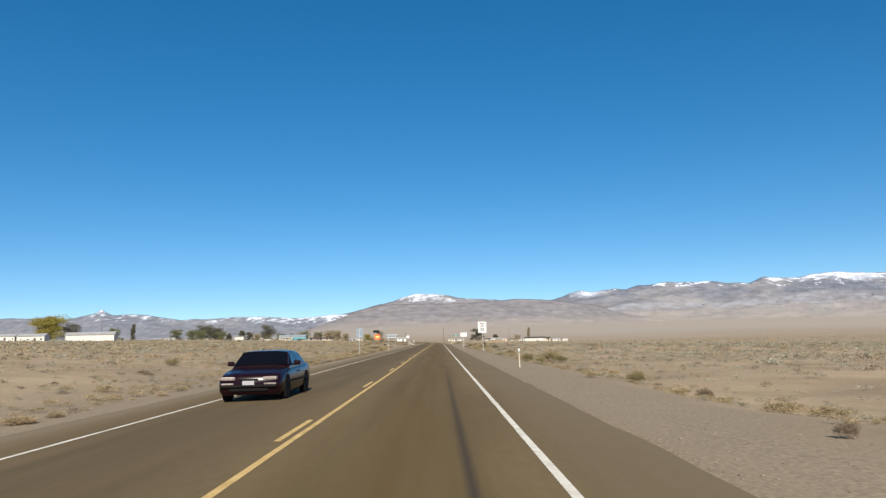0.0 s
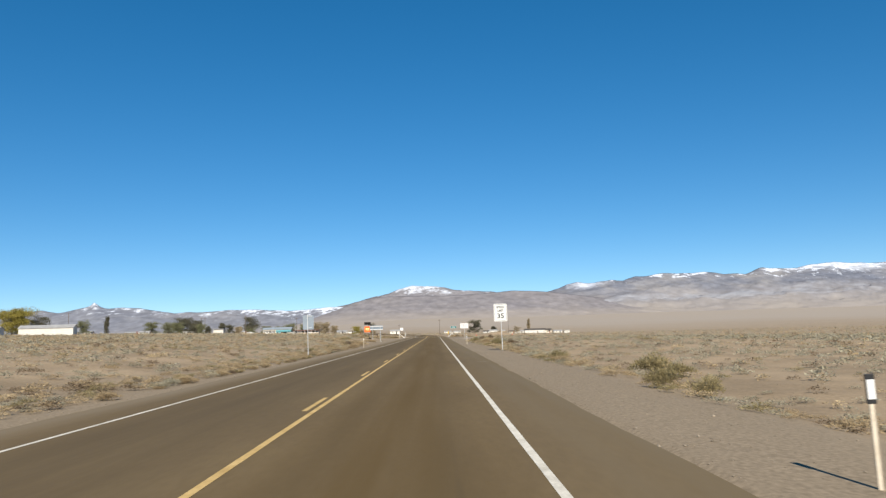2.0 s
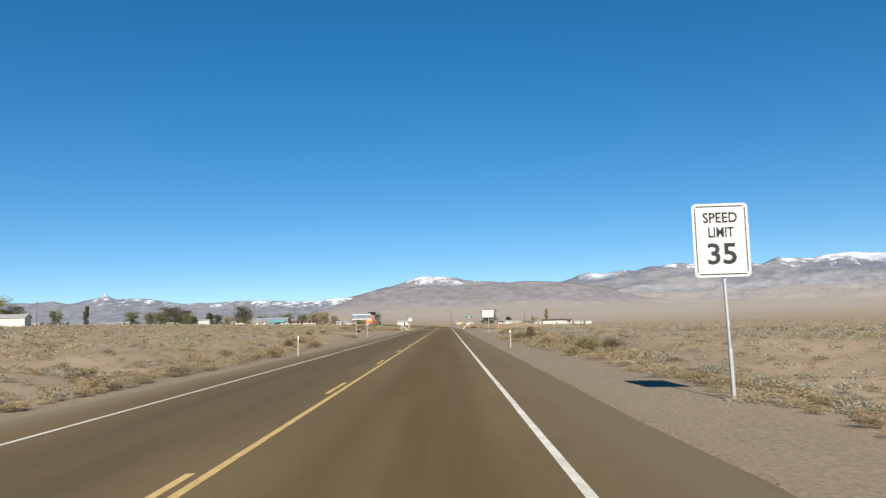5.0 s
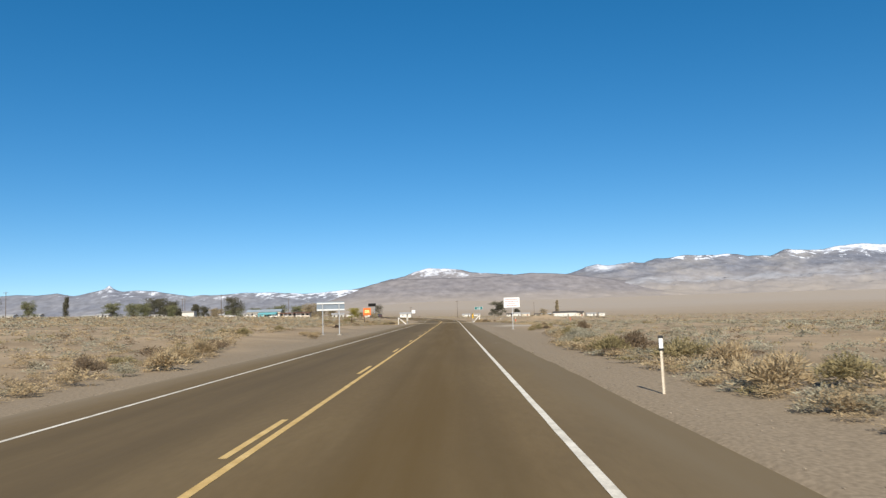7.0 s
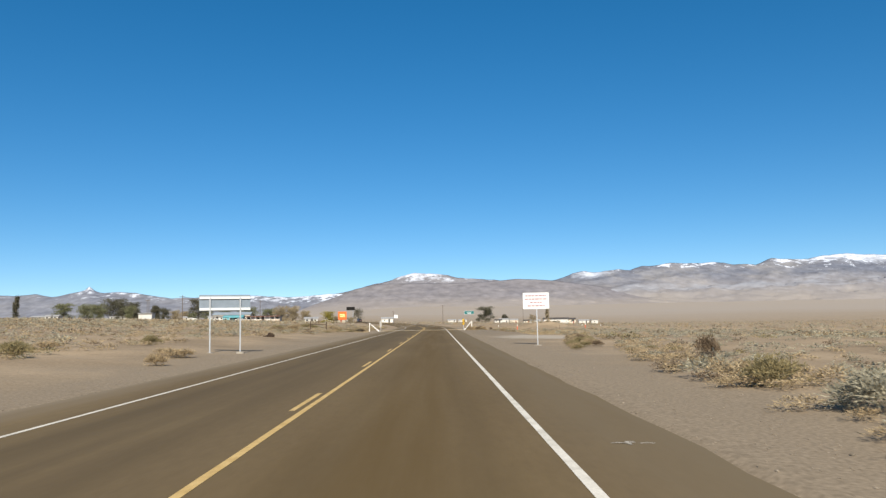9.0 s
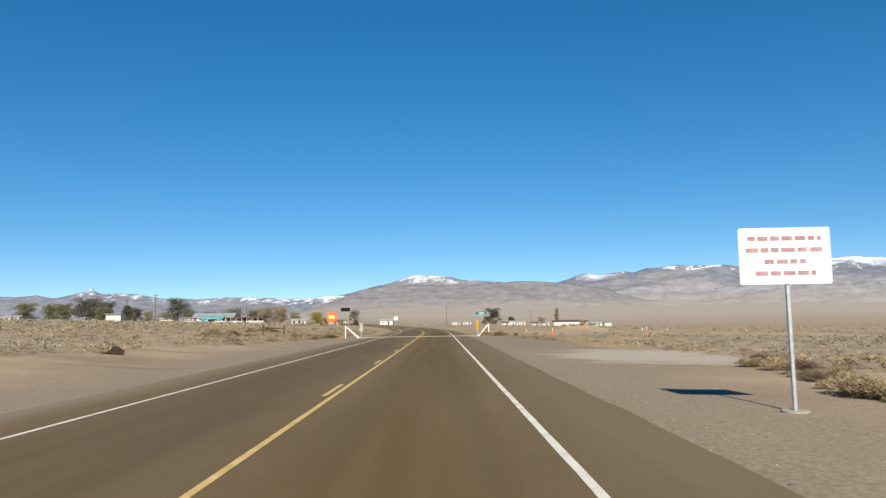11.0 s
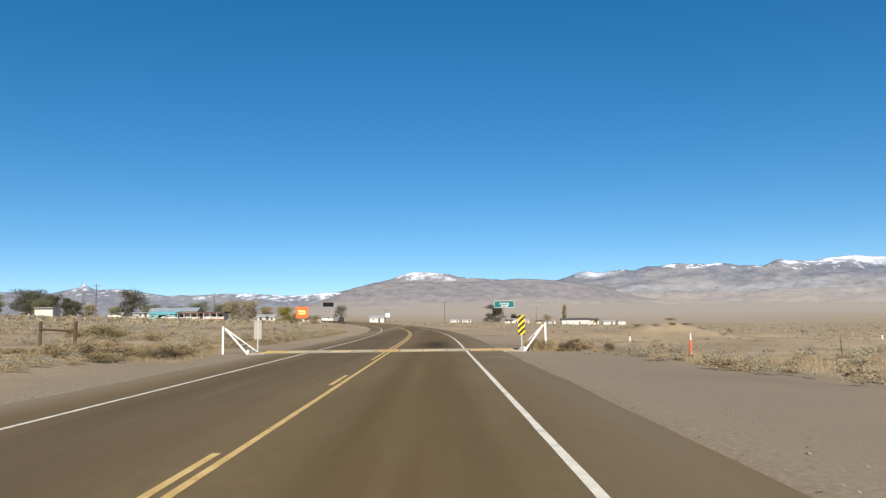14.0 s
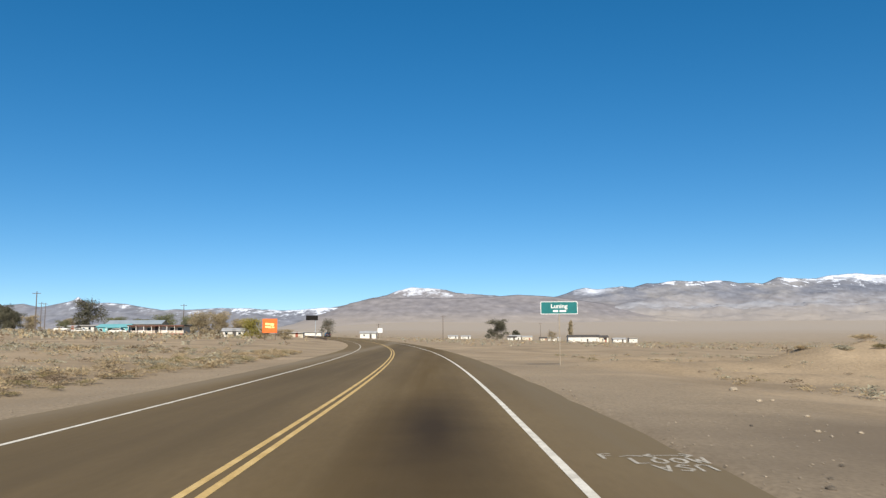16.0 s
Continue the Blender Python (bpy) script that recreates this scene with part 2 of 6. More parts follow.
GALV = surface("galvanised_steel", [(0.38, 0.39, 0.40), (0.48, 0.49, 0.50)], s1=6, s2=40, rough=0.5, bump=0.05, metal=0.6, grain=0.12)
SIGN_BACK = surface("bare_aluminium", [(0.17, 0.205, 0.24), (0.21, 0.245, 0.285)], s1=3, s2=30, rough=0.55, bump=0.03, metal=0.3, grain=0.1)
SIGN_WHITE = surface("white_sheeting", [(0.55, 0.55, 0.54), (0.61, 0.61, 0.60)], s1=3, s2=40, rough=0.5, bump=0.02, grain=0.05)
SIGN_BLACK = surface("black_sheeting", [(0.015, 0.015, 0.016), (0.025, 0.025, 0.026)], s1=3, s2=40, rough=0.5, bump=0.02, grain=0.1)
SIGN_GREEN = surface("green_sheeting", [(0.0, 0.098, 0.102), (0.0, 0.12, 0.124)], s1=3, s2=40, rough=0.5, bump=0.02, grain=0.08)
SIGN_YELLOW = surface("yellow_sheeting", [(0.72, 0.42, 0.015), (0.80, 0.48, 0.02)], s1=3, s2=40, rough=0.5, bump=0.02, grain=0.08)
SIGN_ORANGE = surface("orange_sheeting", [(0.60, 0.105, 0.016), (0.67, 0.135, 0.022)], s1=1, s2=20, rough=0.5, bump=0.02, grain=0.1)
ORANGE_FADED = surface("faded_orange_plastic", [(0.62, 0.10, 0.04), (0.70, 0.14, 0.06)], s1=3, s2=30, rough=0.6, bump=0.05, grain=0.15)
PLASTIC_WHITE = surface("weathered_white_plastic", [(0.55, 0.52, 0.46), (0.66, 0.63, 0.58)], s1=5, s2=50, rough=0.65, bump=0.05, grain=0.12)
POST_BROWN = surface("dusty_flexible_post", [(0.42, 0.36, 0.28), (0.55, 0.49, 0.40)], s1=4, s2=50, rough=0.7, bump=0.05, grain=0.15)
PAINT_WHITE = surface("chipped_white_paint", [(0.62, 0.58, 0.52), (0.76, 0.73, 0.68), (0.78, 0.76, 0.72)], s1=5, s2=40, rough=0.7, bump=0.15, grain=0.14)
GUARD_YELLOW = surface("worn_yellow_steel", [(0.36, 0.235, 0.090), (0.48, 0.285, 0.065), (0.54, 0.325, 0.068)], s1=0.7, s2=14, rough=0.7, bump=0.15, world_space=True, rnd=0.14, grain=0.2)
GUARD_GREY = surface("worn_steel_and_dust", [(0.30, 0.24, 0.155), (0.40, 0.325, 0.215)], s1=1.5, s2=14, rough=0.75, bump=0.15, world_space=True, rnd=0.12, grain=0.2)
GUARD_PALE = surface("faded_yellow_steel", [(0.40, 0.305, 0.16), (0.48, 0.365, 0.18)], s1=1.0, s2=14, rough=0.72, bump=0.15, world_space=True, rnd=0.12, grain=0.2)
CONCRETE = surface("road_concrete", [(0.26, 0.23, 0.19), (0.33, 0.30, 0.25)], s1=1.5, s2=20, rough=0.9, bump=0.2, world_space=True, grain=0.15)
# Near-black: the shade under the guard's rails is put into this colour.
PIT_DARK = surface("painted_pit_shade", [(0.05, 0.042, 0.034), (0.07, 0.058, 0.045)], s1=2, s2=12, rough=1.0, world_space=True)
WOOD_DARK = surface("weathered_dark_wood", [(0.055, 0.036, 0.024), (0.10, 0.066, 0.045)], s1=3, s2=30, stretch=(1, 1, 0.15), rough=0.9, bump=0.4)
WOOD_POLE = surface("utility_pole_wood", [(0.09, 0.07, 0.055), (0.14, 0.11, 0.085)], s1=2, s2=20, stretch=(1, 1, 0.1), rough=0.9, bump=0.3)
BARK = surface("tree_bark", [(0.10, 0.08, 0.06), (0.17, 0.14, 0.11)], s1=2, s2=10, stretch=(1, 1, 0.3), rough=0.95, bump=0.5)
STONE = surface("verge_stone", [(0.17, 0.14, 0.105), (0.25, 0.21, 0.16)], s1=0.8, s2=20, rough=0.95, world_space=True, island=0.3, bump=0.1)
PALE_STONE = surface("pale_stone", [(0.25, 0.205, 0.15), (0.34, 0.285, 0.215)], s1=4, s2=30, rough=0.95, bump=0.3)
DARK_STONE = surface("dark_stone", [(0.05, 0.042, 0.034), (0.10, 0.083, 0.066)], s1=4, s2=30, rough=0.95, bump=0.3)
POST_DULL = surface("dull_sign_post", [(0.20, 0.165, 0.125), (0.27, 0.225, 0.175)], s1=4, s2=50, rough=0.8, bump=0.1)
MARKER_GREY = surface("weathered_marker_back", [(0.27, 0.25, 0.215), (0.34, 0.315, 0.275)], s1=4, s2=40, rough=0.6, bump=0.05, grain=0.1)
STRAW = surface("dry_straw_brush", [(0.33, 0.252, 0.152), (0.405, 0.312, 0.19), (0.475, 0.375, 0.235)], s1=0.5, s2=6, rough=0.95, bump=0, world_space=True, island=0.16, spec=0.08, thin=0.4)
SAGE = surface("grey_sagebrush", [(0.275, 0.25, 0.178), (0.35, 0.32, 0.235), (0.43, 0.395, 0.30)], s1=0.5, s2=6, rough=0.95, bump=0, world_space=True, island=0.16, spec=0.08, thin=0.4)
OLIVE = surface("rabbitbrush_olive", [(0.20, 0.166, 0.085), (0.28, 0.232, 0.122), (0.36, 0.30, 0.17)], s1=0.7, s2=6, rough=0.95, bump=0, world_space=True, island=0.16, spec=0.08, thin=0.4)
DARKBRUSH = surface("dead_brown_brush", [(0.16, 0.115, 0.075), (0.25, 0.19, 0.13)], s1=0.7, s2=6, rough=0.95, bump=0, world_space=True, island=0.16, spec=0.08, thin=0.4)
# Green, brown and dark leaves are lightened: haze over distant trees put in colour.
LEAF_GREEN = surface("dull_green_leaves", [(0.10, 0.105, 0.055), (0.15, 0.15, 0.085)], s1=0.3, s2=2, rough=0.9, bump=0, world_space=True, island=0.25, spec=0.1)
LEAF_YELLOW = surface("autumn_yellow_leaves", [(0.165, 0.145, 0.035), (0.25, 0.205, 0.05)], s1=0.25, s2=2, rough=0.9, bump=0, world_space=True, island=0.25, spec=0.1)
LEAF_BROWN = surface("dry_brown_leaves", [(0.20, 0.16, 0.10), (0.29, 0.235, 0.15)], s1=0.25, s2=2, rough=0.9, bump=0, world_space=True, island=0.25, spec=0.1)
LEAF_DARK = surface("dark_tree_leaves", [(0.060, 0.058, 0.040), (0.095, 0.090, 0.062)], s1=0.3, s2=2, rough=0.9, bump=0, world_space=True, island=0.25, spec=0.1)
WALL_WHITE = surface("white_siding", [(0.47, 0.45, 0.41), (0.58, 0.56, 0.52)], s1=0.6, s2=6, stretch=(1, 1, 4), rough=0.8, bump=0.1, rnd=0.08, grain=0.08)
WALL_CREAM = surface("cream_siding", [(0.42, 0.37, 0.29), (0.50, 0.45, 0.36)], s1=0.6, s2=6, stretch=(1, 1, 4), rough=0.8, bump=0.1, rnd=0.08, grain=0.1)
WALL_TEAL = surface("teal_painted_siding", [(0.10, 0.29, 0.32), (0.14, 0.36, 0.39)], s1=0.6, s2=6, stretch=(1, 1, 4), rough=0.8, bump=0.1, grain=0.1)
WALL_PINK = surface("faded_pink_brick", [(0.40, 0.345, 0.28), (0.50, 0.44, 0.36)], s1=0.6, s2=6, rough=0.85, bump=0.1, grain=0.12)
WALL_RED = surface("red_brown_base", [(0.20, 0.06, 0.04), (0.26, 0.09, 0.06)], s1=0.8, s2=6, rough=0.85, bump=0.1)
ROOF_GREY = surface("pale_metal_roof", [(0.26, 0.255, 0.25), (0.34, 0.335, 0.33)], s1=0.6, s2=8, rough=0.6, bump=0.05, grain=0.1)
ROOF_BLUE = surface("grey_blue_metal_roof", [(0.20, 0.235, 0.27), (0.26, 0.30, 0.335)], s1=0.6, s2=8, rough=0.55, bump=0.05, grain=0.1)
ROOF_DARK = surface("dark_shingle_roof", [(0.05, 0.045, 0.042), (0.085, 0.075, 0.068)], s1=0.8, s2=10, rough=0.9, bump=0.2)
WIN_DARK = glass_dark("window_glass")
CAR_GLASS = glass_dark("car_glass", (0.003, 0.003, 0.004))
CAR_MAROON = surface("maroon_car_paint", [(0.008, 0.002, 0.0035), (0.011, 0.003, 0.0045)], s1=3, s2=60, rough=0.2, bump=0.0, spec=0.22, grain=0.06)
CAR_BLACK = surface("black_car_paint", [(0.012, 0.012, 0.014), (0.018, 0.018, 0.02)], s1=3, s2=60, rough=0.3, bump=0.0, spec=0.5, grain=0.06)
CAR_TRIM = surface("black_plastic_trim", [(0.004, 0.003, 0.004), (0.007, 0.006, 0.006)], s1=3, s2=60, rough=0.6, bump=0.05, grain=0.1, spec=0.1)
LAMP_GLASS = surface("headlamp_lens", [(0.13, 0.10, 0.09), (0.27, 0.225, 0.20)], s1=14, s2=60, rough=0.45, bump=0.0, spec=0.6, grain=0.15)
LAMP_RED = surface("red_lamp_lens", [(0.25, 0.012, 0.01), (0.35, 0.02, 0.015)], s1=10, s2=60, rough=0.3, bump=0.0, grain=0.1)
RUBBER = surface("tyre_rubber", [(0.010, 0.009, 0.009), (0.016, 0.015, 0.014)], s1=6, s2=60, rough=0.9, bump=0.2, spec=0.1)
ALLOY = surface("dull_wheel_cover", [(0.04, 0.04, 0.04), (0.08, 0.08, 0.08)], s1=8, s2=60, rough=0.5, bump=0.0, metal=0.2, grain=0.1)
PLATE = surface("pale_plate", [(0.26, 0.26, 0.27), (0.33, 0.33, 0.34)], s1=12, s2=60, rough=0.5, bump=0.0, grain=0.08)
# Rock tones lightened and turned blue-grey: distance haze lies in these colours.
SNOW_ROCK_L = rock("hazed_range_rock", [(0.155, 0.163, 0.195), (0.182, 0.187, 0.212), (0.212, 0.209, 0.224)], 200, 250, 95, patch=0.02, fan=(0, 60, 20), tilt=(0.055, -2070))
SNOW_ROCK_M = rock("hazed_snowy_peak_rock", [(0.165, 0.16, 0.175), (0.20, 0.19, 0.20)], 245, 290, 60, patch=0.012)
SNOW_ROCK_R = rock("hazed_grey_range_rock", [(0.128, 0.140, 0.176), (0.165, 0.171, 0.199), (0.222, 0.217, 0.224)], 318, 352, 130, patch=0.015, fan=(10, 240, 90))
ROCK_TAN = rock("hazed_brown_ridge_rock", [(0.180, 0.170, 0.182), (0.212, 0.197, 0.200)], 0, 0, snow=False, fan=(40, 120, 50))
SNOW = (0.60, 0.64, 0.72)
add_patch(SNOW_ROCK_R, SNOW, (930.0, 4720.0), (120.0, 110.0), 0.75, 0.9, 0.03, 0.9)
add_patch(SNOW_ROCK_R, SNOW, (2520.0, 4740.0), (330.0, 150.0), 0.75, 0.9, 0.022, 0.9)
add_patch(SNOW_ROCK_R, (0.40, 0.42, 0.47), (1500.0, 4200.0), (900.0, 120.0), 0.36, 1.6, 0.014, 0.7)
add_band(DESERT, (0.220, 0.175, 0.123), 8.0, 12.0, 290.0, 0.9)
# Far plain: pale fan soil, with distance haze put into its colour.
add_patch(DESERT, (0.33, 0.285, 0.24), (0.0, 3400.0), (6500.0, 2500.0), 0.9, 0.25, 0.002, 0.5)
add_patch(DESERT, (0.195, 0.158, 0.114), (9.8, 240.0), (6.5, 23.0), 0.7, 0.3, 0.25, 0.5)
add_patch(DESERT, (0.36, 0.318, 0.262), (11.6, 212.5), (4.6, 8.2), 0.8, 0.8, 0.45, 0.4)
add_patch(DESERT, (0.17, 0.135, 0.105), (10.5, 245.0), (3.5, 2.2), 0.5, 0.6, 0.5, 0.7)
add_patch(DESERT, (0.20, 0.165, 0.125), (9.0, 230.0), (4.0, 1.6), 0.4, 0.7, 0.5, 0.8)
add_patch(DESERT, (0.135, 0.105, 0.074), (10.0, 268.5), (6.5, 6.5), 0.8, 0.5, 0.5, 0.7)
add_patch(DESERT, (0.165, 0.128, 0.088), (-9.0, 206.5), (3.2, 0.55), 0.6, 0.6, 0.6, 0.7)
add_patch(DESERT, (0.165, 0.128, 0.088), (-11.5, 219.0), (5.0, 0.7), 0.55, 0.6, 0.6, 0.7)
add_patch(DESERT, (0.16, 0.125, 0.088), (9.0, 225.0), (3.0, 0.8), 0.5, 0.7, 0.6, 0.7)
add_streaks(ASPHALT, (0.148, 0.114, 0.070), (5.3,), 2.2, 1.7)
add_streaks(ASPHALT, (0.185, 0.146, 0.098), (-5.8,), 1.5, 1.8)
add_streaks(ASPHALT, (0.100, 0.066, 0.026), (1.75,), 2.2, 1.5)
add_streaks(ASPHALT, (0.092, 0.067, 0.037), (-2.3,), 3.0, 1.4)
add_streaks(ASPHALT, (0.070, 0.051, 0.026), (0.95, 2.65, -1.2, -3.0), 0.5, 0.35)
add_patch(ASPHALT, (0.040, 0.033, 0.026), (2.62, 5.0), (0.09, 36.0), 0.8, 0.15, 0.5, 0.9)
add_patch(ASPHALT, (0.030, 0.020, 0.011), (2.1, 270.5), (1.15, 8.5), 0.9, 0.2, 0.8, 0.9)


# ---- building helpers ----
def part(name, bm, material, parent=None, label="", smooth=False):
    """Link a bmesh as one mesh object, under a thing or a part."""
    me = bpy.data.meshes.new(name)
    bm.normal_update()
    bm.to_mesh(me)
    bm.free()
    me.materials.append(material)
    if smooth:
        me.polygons.foreach_set("use_smooth", [True] * len(me.polygons))
    ob = new(name, me)
    if parent is not None:
        ob.parent = parent
    if label:
        tagged(ob, label)
    return ob


def raw(name, verts, faces, material, parent=None):
    """Link plain arrays of points and faces as one mesh object."""
    me = bpy.data.meshes.new(name)
    verts, faces = np.asarray(verts, np.float32), np.asarray(faces, np.int32)
    n, k = faces.shape
    me.vertices.add(len(verts))
    me.vertices.foreach_set("co", verts.ravel())
    me.loops.add(n * k)
    me.loops.foreach_set("vertex_index", faces.ravel())
    me.polygons.add(n)
    me.polygons.foreach_set("loop_start", np.arange(0, n * k, k, dtype=np.int32))
    me.update(calc_edges=True)
    me.validate()
    me.materials.append(material)
    ob = new(name, me)
    if parent is not None:
        ob.parent = parent
    return ob


def thing(name, label, category, m, group="", kind=""):
    """An empty at the thing's base, which carries its parts."""
    ob = new(name)
    ob.matrix_world = m
    return tagged(ob, label, category, group, kind)


def box(bm, c, s, turn=None, bevel=0.0):
    r = bmesh.ops.create_cube(bm, size=1.0)
    m = Matrix.Translation(c) @ (turn or Matrix.Identity(4)) @ Matrix.Diagonal((*s, 1))
    bmesh.ops.transform(bm, matrix=m, verts=r["verts"])
    if bevel:
        es = list({e for v in r["verts"] for e in v.link_edges})
        bmesh.ops.bevel(bm, geom=es, offset=bevel, segments=2, affect="EDGES", profile=0.5)
    return bm


def rod(bm, a, b, r0, r1=None, n=8):
    """A round bar from a to b, tapering from r0 to r1."""
    a, b = Vector(a), Vector(b)
    r1 = r0 if r1 is None else r1
    q = (b - a).to_track_quat("Z", "Y").to_matrix().to_4x4()
    m = Matrix.Translation((a + b) / 2) @ q
    bmesh.ops.create_cone(bm, cap_ends=True, segments=n, radius1=r0, radius2=r1, depth=(b - a).length, matrix=m)
    return bm


def bar(bm, a, b, w, h):
    """A square-edged bar from a to b."""
    a, b = Vector(a), Vector(b)
    q = (b - a).to_track_quat("Y", "Z").to_matrix().to_4x4()
    return box(bm, (a + b) / 2, (w, (b - a).length, h), q, min(w, h) * 0.12)


def plate(bm, w, h, t, r, n=5):
    """An upright sign panel with rounded corners, centred, its face to -y."""
    pts = []
    for cx, cz, a0 in ((w / 2 - r, h / 2 - r, 0), (-w / 2 + r, h / 2 - r, 90), (-w / 2 + r, -h / 2 + r, 180), (w / 2 - r, -h / 2 + r, 270)):
        for i in range(n + 1):
            a = radians(a0 + 90 * i / n)
            pts.append((cx + r * math.cos(a), cz + r * math.sin(a)))
    f = bm.faces.new([bm.verts.new((x, -t / 2, z)) for x, z in pts])
    ext = bmesh.ops.extrude_face_region(bm, geom=[f])
    bmesh.ops.translate(bm, vec=(0, t, 0), verts=[v for v in ext["geom"] if isinstance(v, bmesh.types.BMVert)])
    bmesh.ops.recalc_face_normals(bm, faces=bm.faces[:])
    return bm


def lettering(name, text, size, x, z, y, material, parent, width=None):
    """Raised letters on a panel's face, as a mesh."""
    cu = bpy.data.curves.new(name, "FONT")
    cu.body, cu.size, cu.align_x, cu.align_y, cu.extrude = text, size, "CENTER", "CENTER", 0.002
    cu.resolution_u, cu.offset = 3, 0.022 * size
    tmp = bpy.data.objects.new(name, cu)
    scene.collection.objects.link(tmp)
    bpy.context.view_layer.update()
    me = bpy.data.meshes.new_from_object(tmp)
    bpy.data.objects.remove(tmp)
    bpy.data.curves.remove(cu)
    me.materials.clear()
    me.materials.append(material)
    xs = [v.co.x for v in me.vertices]
    k = width / (max(xs) - min(xs)) if width else 1.0
    for v in me.vertices:
        v.co = Vector((x + v.co.x * k, y - v.co.z, z + v.co.y))
    ob = new(name, me)
    ob.parent = parent
    return ob


# ---- the lie of the land ----
BEND_Y, BEND_R = 272.0, 1000.0


def land(x, y):
    """Broad slope: rising towards the left-hand fan, falling a little to the right, with far fans below the ranges."""
    z = 0.0
    if x < -3:
        z = 12 * (1 - math.exp((x + 3) / 300))
    elif x > 25:
        z = -5 * (1 - math.exp(-(x - 25) / 140))
    if y > 900:
        side = min(1.0, max(0.0, (x / y + 0.28) / 0.3))
        z += 70 * ((y - 900) / 2900) ** 1.6 * (0.1 + 0.9 * side * side * (3 - 2 * side))
    return z


def lane(s, d):
    """World x, y at s metres along the road and d metres to the right of the solid yellow line."""
    if s <= BEND_Y:
        return d, s
    a = (s - BEND_Y) / BEND_R
    return (BEND_R + d) * math.cos(a) - BEND_R, BEND_Y + (BEND_R + d) * math.sin(a)


def along(x, y):
    """s and d of a place."""
    if y <= BEND_Y:
        return y, x
    return BEND_Y + BEND_R * math.atan2(y - BEND_Y, x + BEND_R), math.hypot(x + BEND_R, y - BEND_Y) - BEND_R


def road_z(s, d):
    x, y = lane(s, 0)
    crown = 0.02 * min(1.0, max(0.0, (232 - s) / 110))
    return land(x, y) - crown * abs(d + 0.15)


def ground_z(x, y):
    s, d = along(x, y)
    if s > 1150:
        return land(x, y)
    a = d if d > 0 else max(0.0, -d - 0.4)
    edge = road_z(s, max(-5.7, min(5.3, d)))
    if a < 5.0:
        return edge - 0.22
    if a < 5.3:
        return edge - 0.22 + 0.2 * (a - 5.0) / 0.3
    w = min(1.0, (a - 5.3) / 9.0)
    w = w * w * (3 - 2 * w)
    fall = -0.10 * min(1.0, (a - 5.3) / 2.5) - 0.02
    bumps = 0.10 * noise.noise((x * 0.35, y * 0.35, 0)) + 0.22 * noise.noise((x * 0.07, y * 0.07, 3.0))
    mound = 1.25 * math.exp(-(((x - 24.0) / 4.6) ** 2 + ((y - 298) / 5.0) ** 2)) * (1 + 0.35 * noise.noise((x * 0.8, y * 0.5, 6.0))) + 0.5 * math.exp(-(((x - 15) / 5.0) ** 2 + ((y - 297) / 3.0) ** 2))
    if x > 9 and y > 180:
        q = min(1.0, (x - 9) / 6)
        mound -= 0.28 * q * q * (3 - 2 * q) * min(1.0, (y - 180) / 50)
    if x > 7.5 and 5 < y < 125:
        # the plain lies below the road here
        q = min(1.0, (x - 7.5) / 5.0)
        mound -= 0.75 * q * q * (3 - 2 * q) * min(1.0, (y - 5) / 20) * min(1.0, (125 - y) / 30)
    ridge = y - 296 + 1.1 * (x - 12)
    mound += 0.22 * math.exp(-(ridge / 1.3) ** 2) * min(1.0, max(0.0, (x - 8.5) / 3)) * min(1.0, max(0.0, (34 - x) / 8))
    ridge = y - 315 + 0.15 * x
    mound += 0.4 * math.exp(-(ridge / 2.2) ** 2) * min(1.0, max(0.0, (x - 10) / 5)) * (1 + 0.6 * noise.noise((x * 0.2, 1.0, 5.0)))
    return (edge + fall) * (1 - w) + (land(x, y) + fall) * w + bumps * w + mound


def spread(lo, hi, fine_lo, fine_hi, step, grow):
    """Grid lines: even inside the fine stretch, ever wider outside."""
    vals = list(np.arange(fine_lo, fine_hi + step / 2, step))
    s, v = step, vals[-1]
    while v < hi:
        s *= grow
        v = min(v + s, hi)
        vals.append(v)
    s, v = step, vals[0]
    while v > lo:
        s *= grow
        v = max(v - s, lo)
        vals.insert(0, v)
    return vals


def build_ground():
    xs = spread(-5200, 5200, -22, 26, 0.5, 1.08)
    ys = spread(-500, 4930, -6, 330, 0.9, 1.06)
    nx = len(xs)
    verts = [(x, y, ground_z(x, y)) for y in ys for x in xs]
    faces = [(j * nx + i, j * nx + i + 1, (j + 1) * nx + i + 1, (j + 1) * nx + i) for j in range(len(ys) - 1) for i in range(nx - 1)]
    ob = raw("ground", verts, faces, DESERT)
    ob.data.polygons.foreach_set("use_smooth", [True] * len(ob.data.polygons))
    return tagged(ob, "dry tan desert soil with gravel verges beside the road", "ground", kind="structure")


build_ground()

GUARD_0, GUARD_1 = 260.9, 263.4


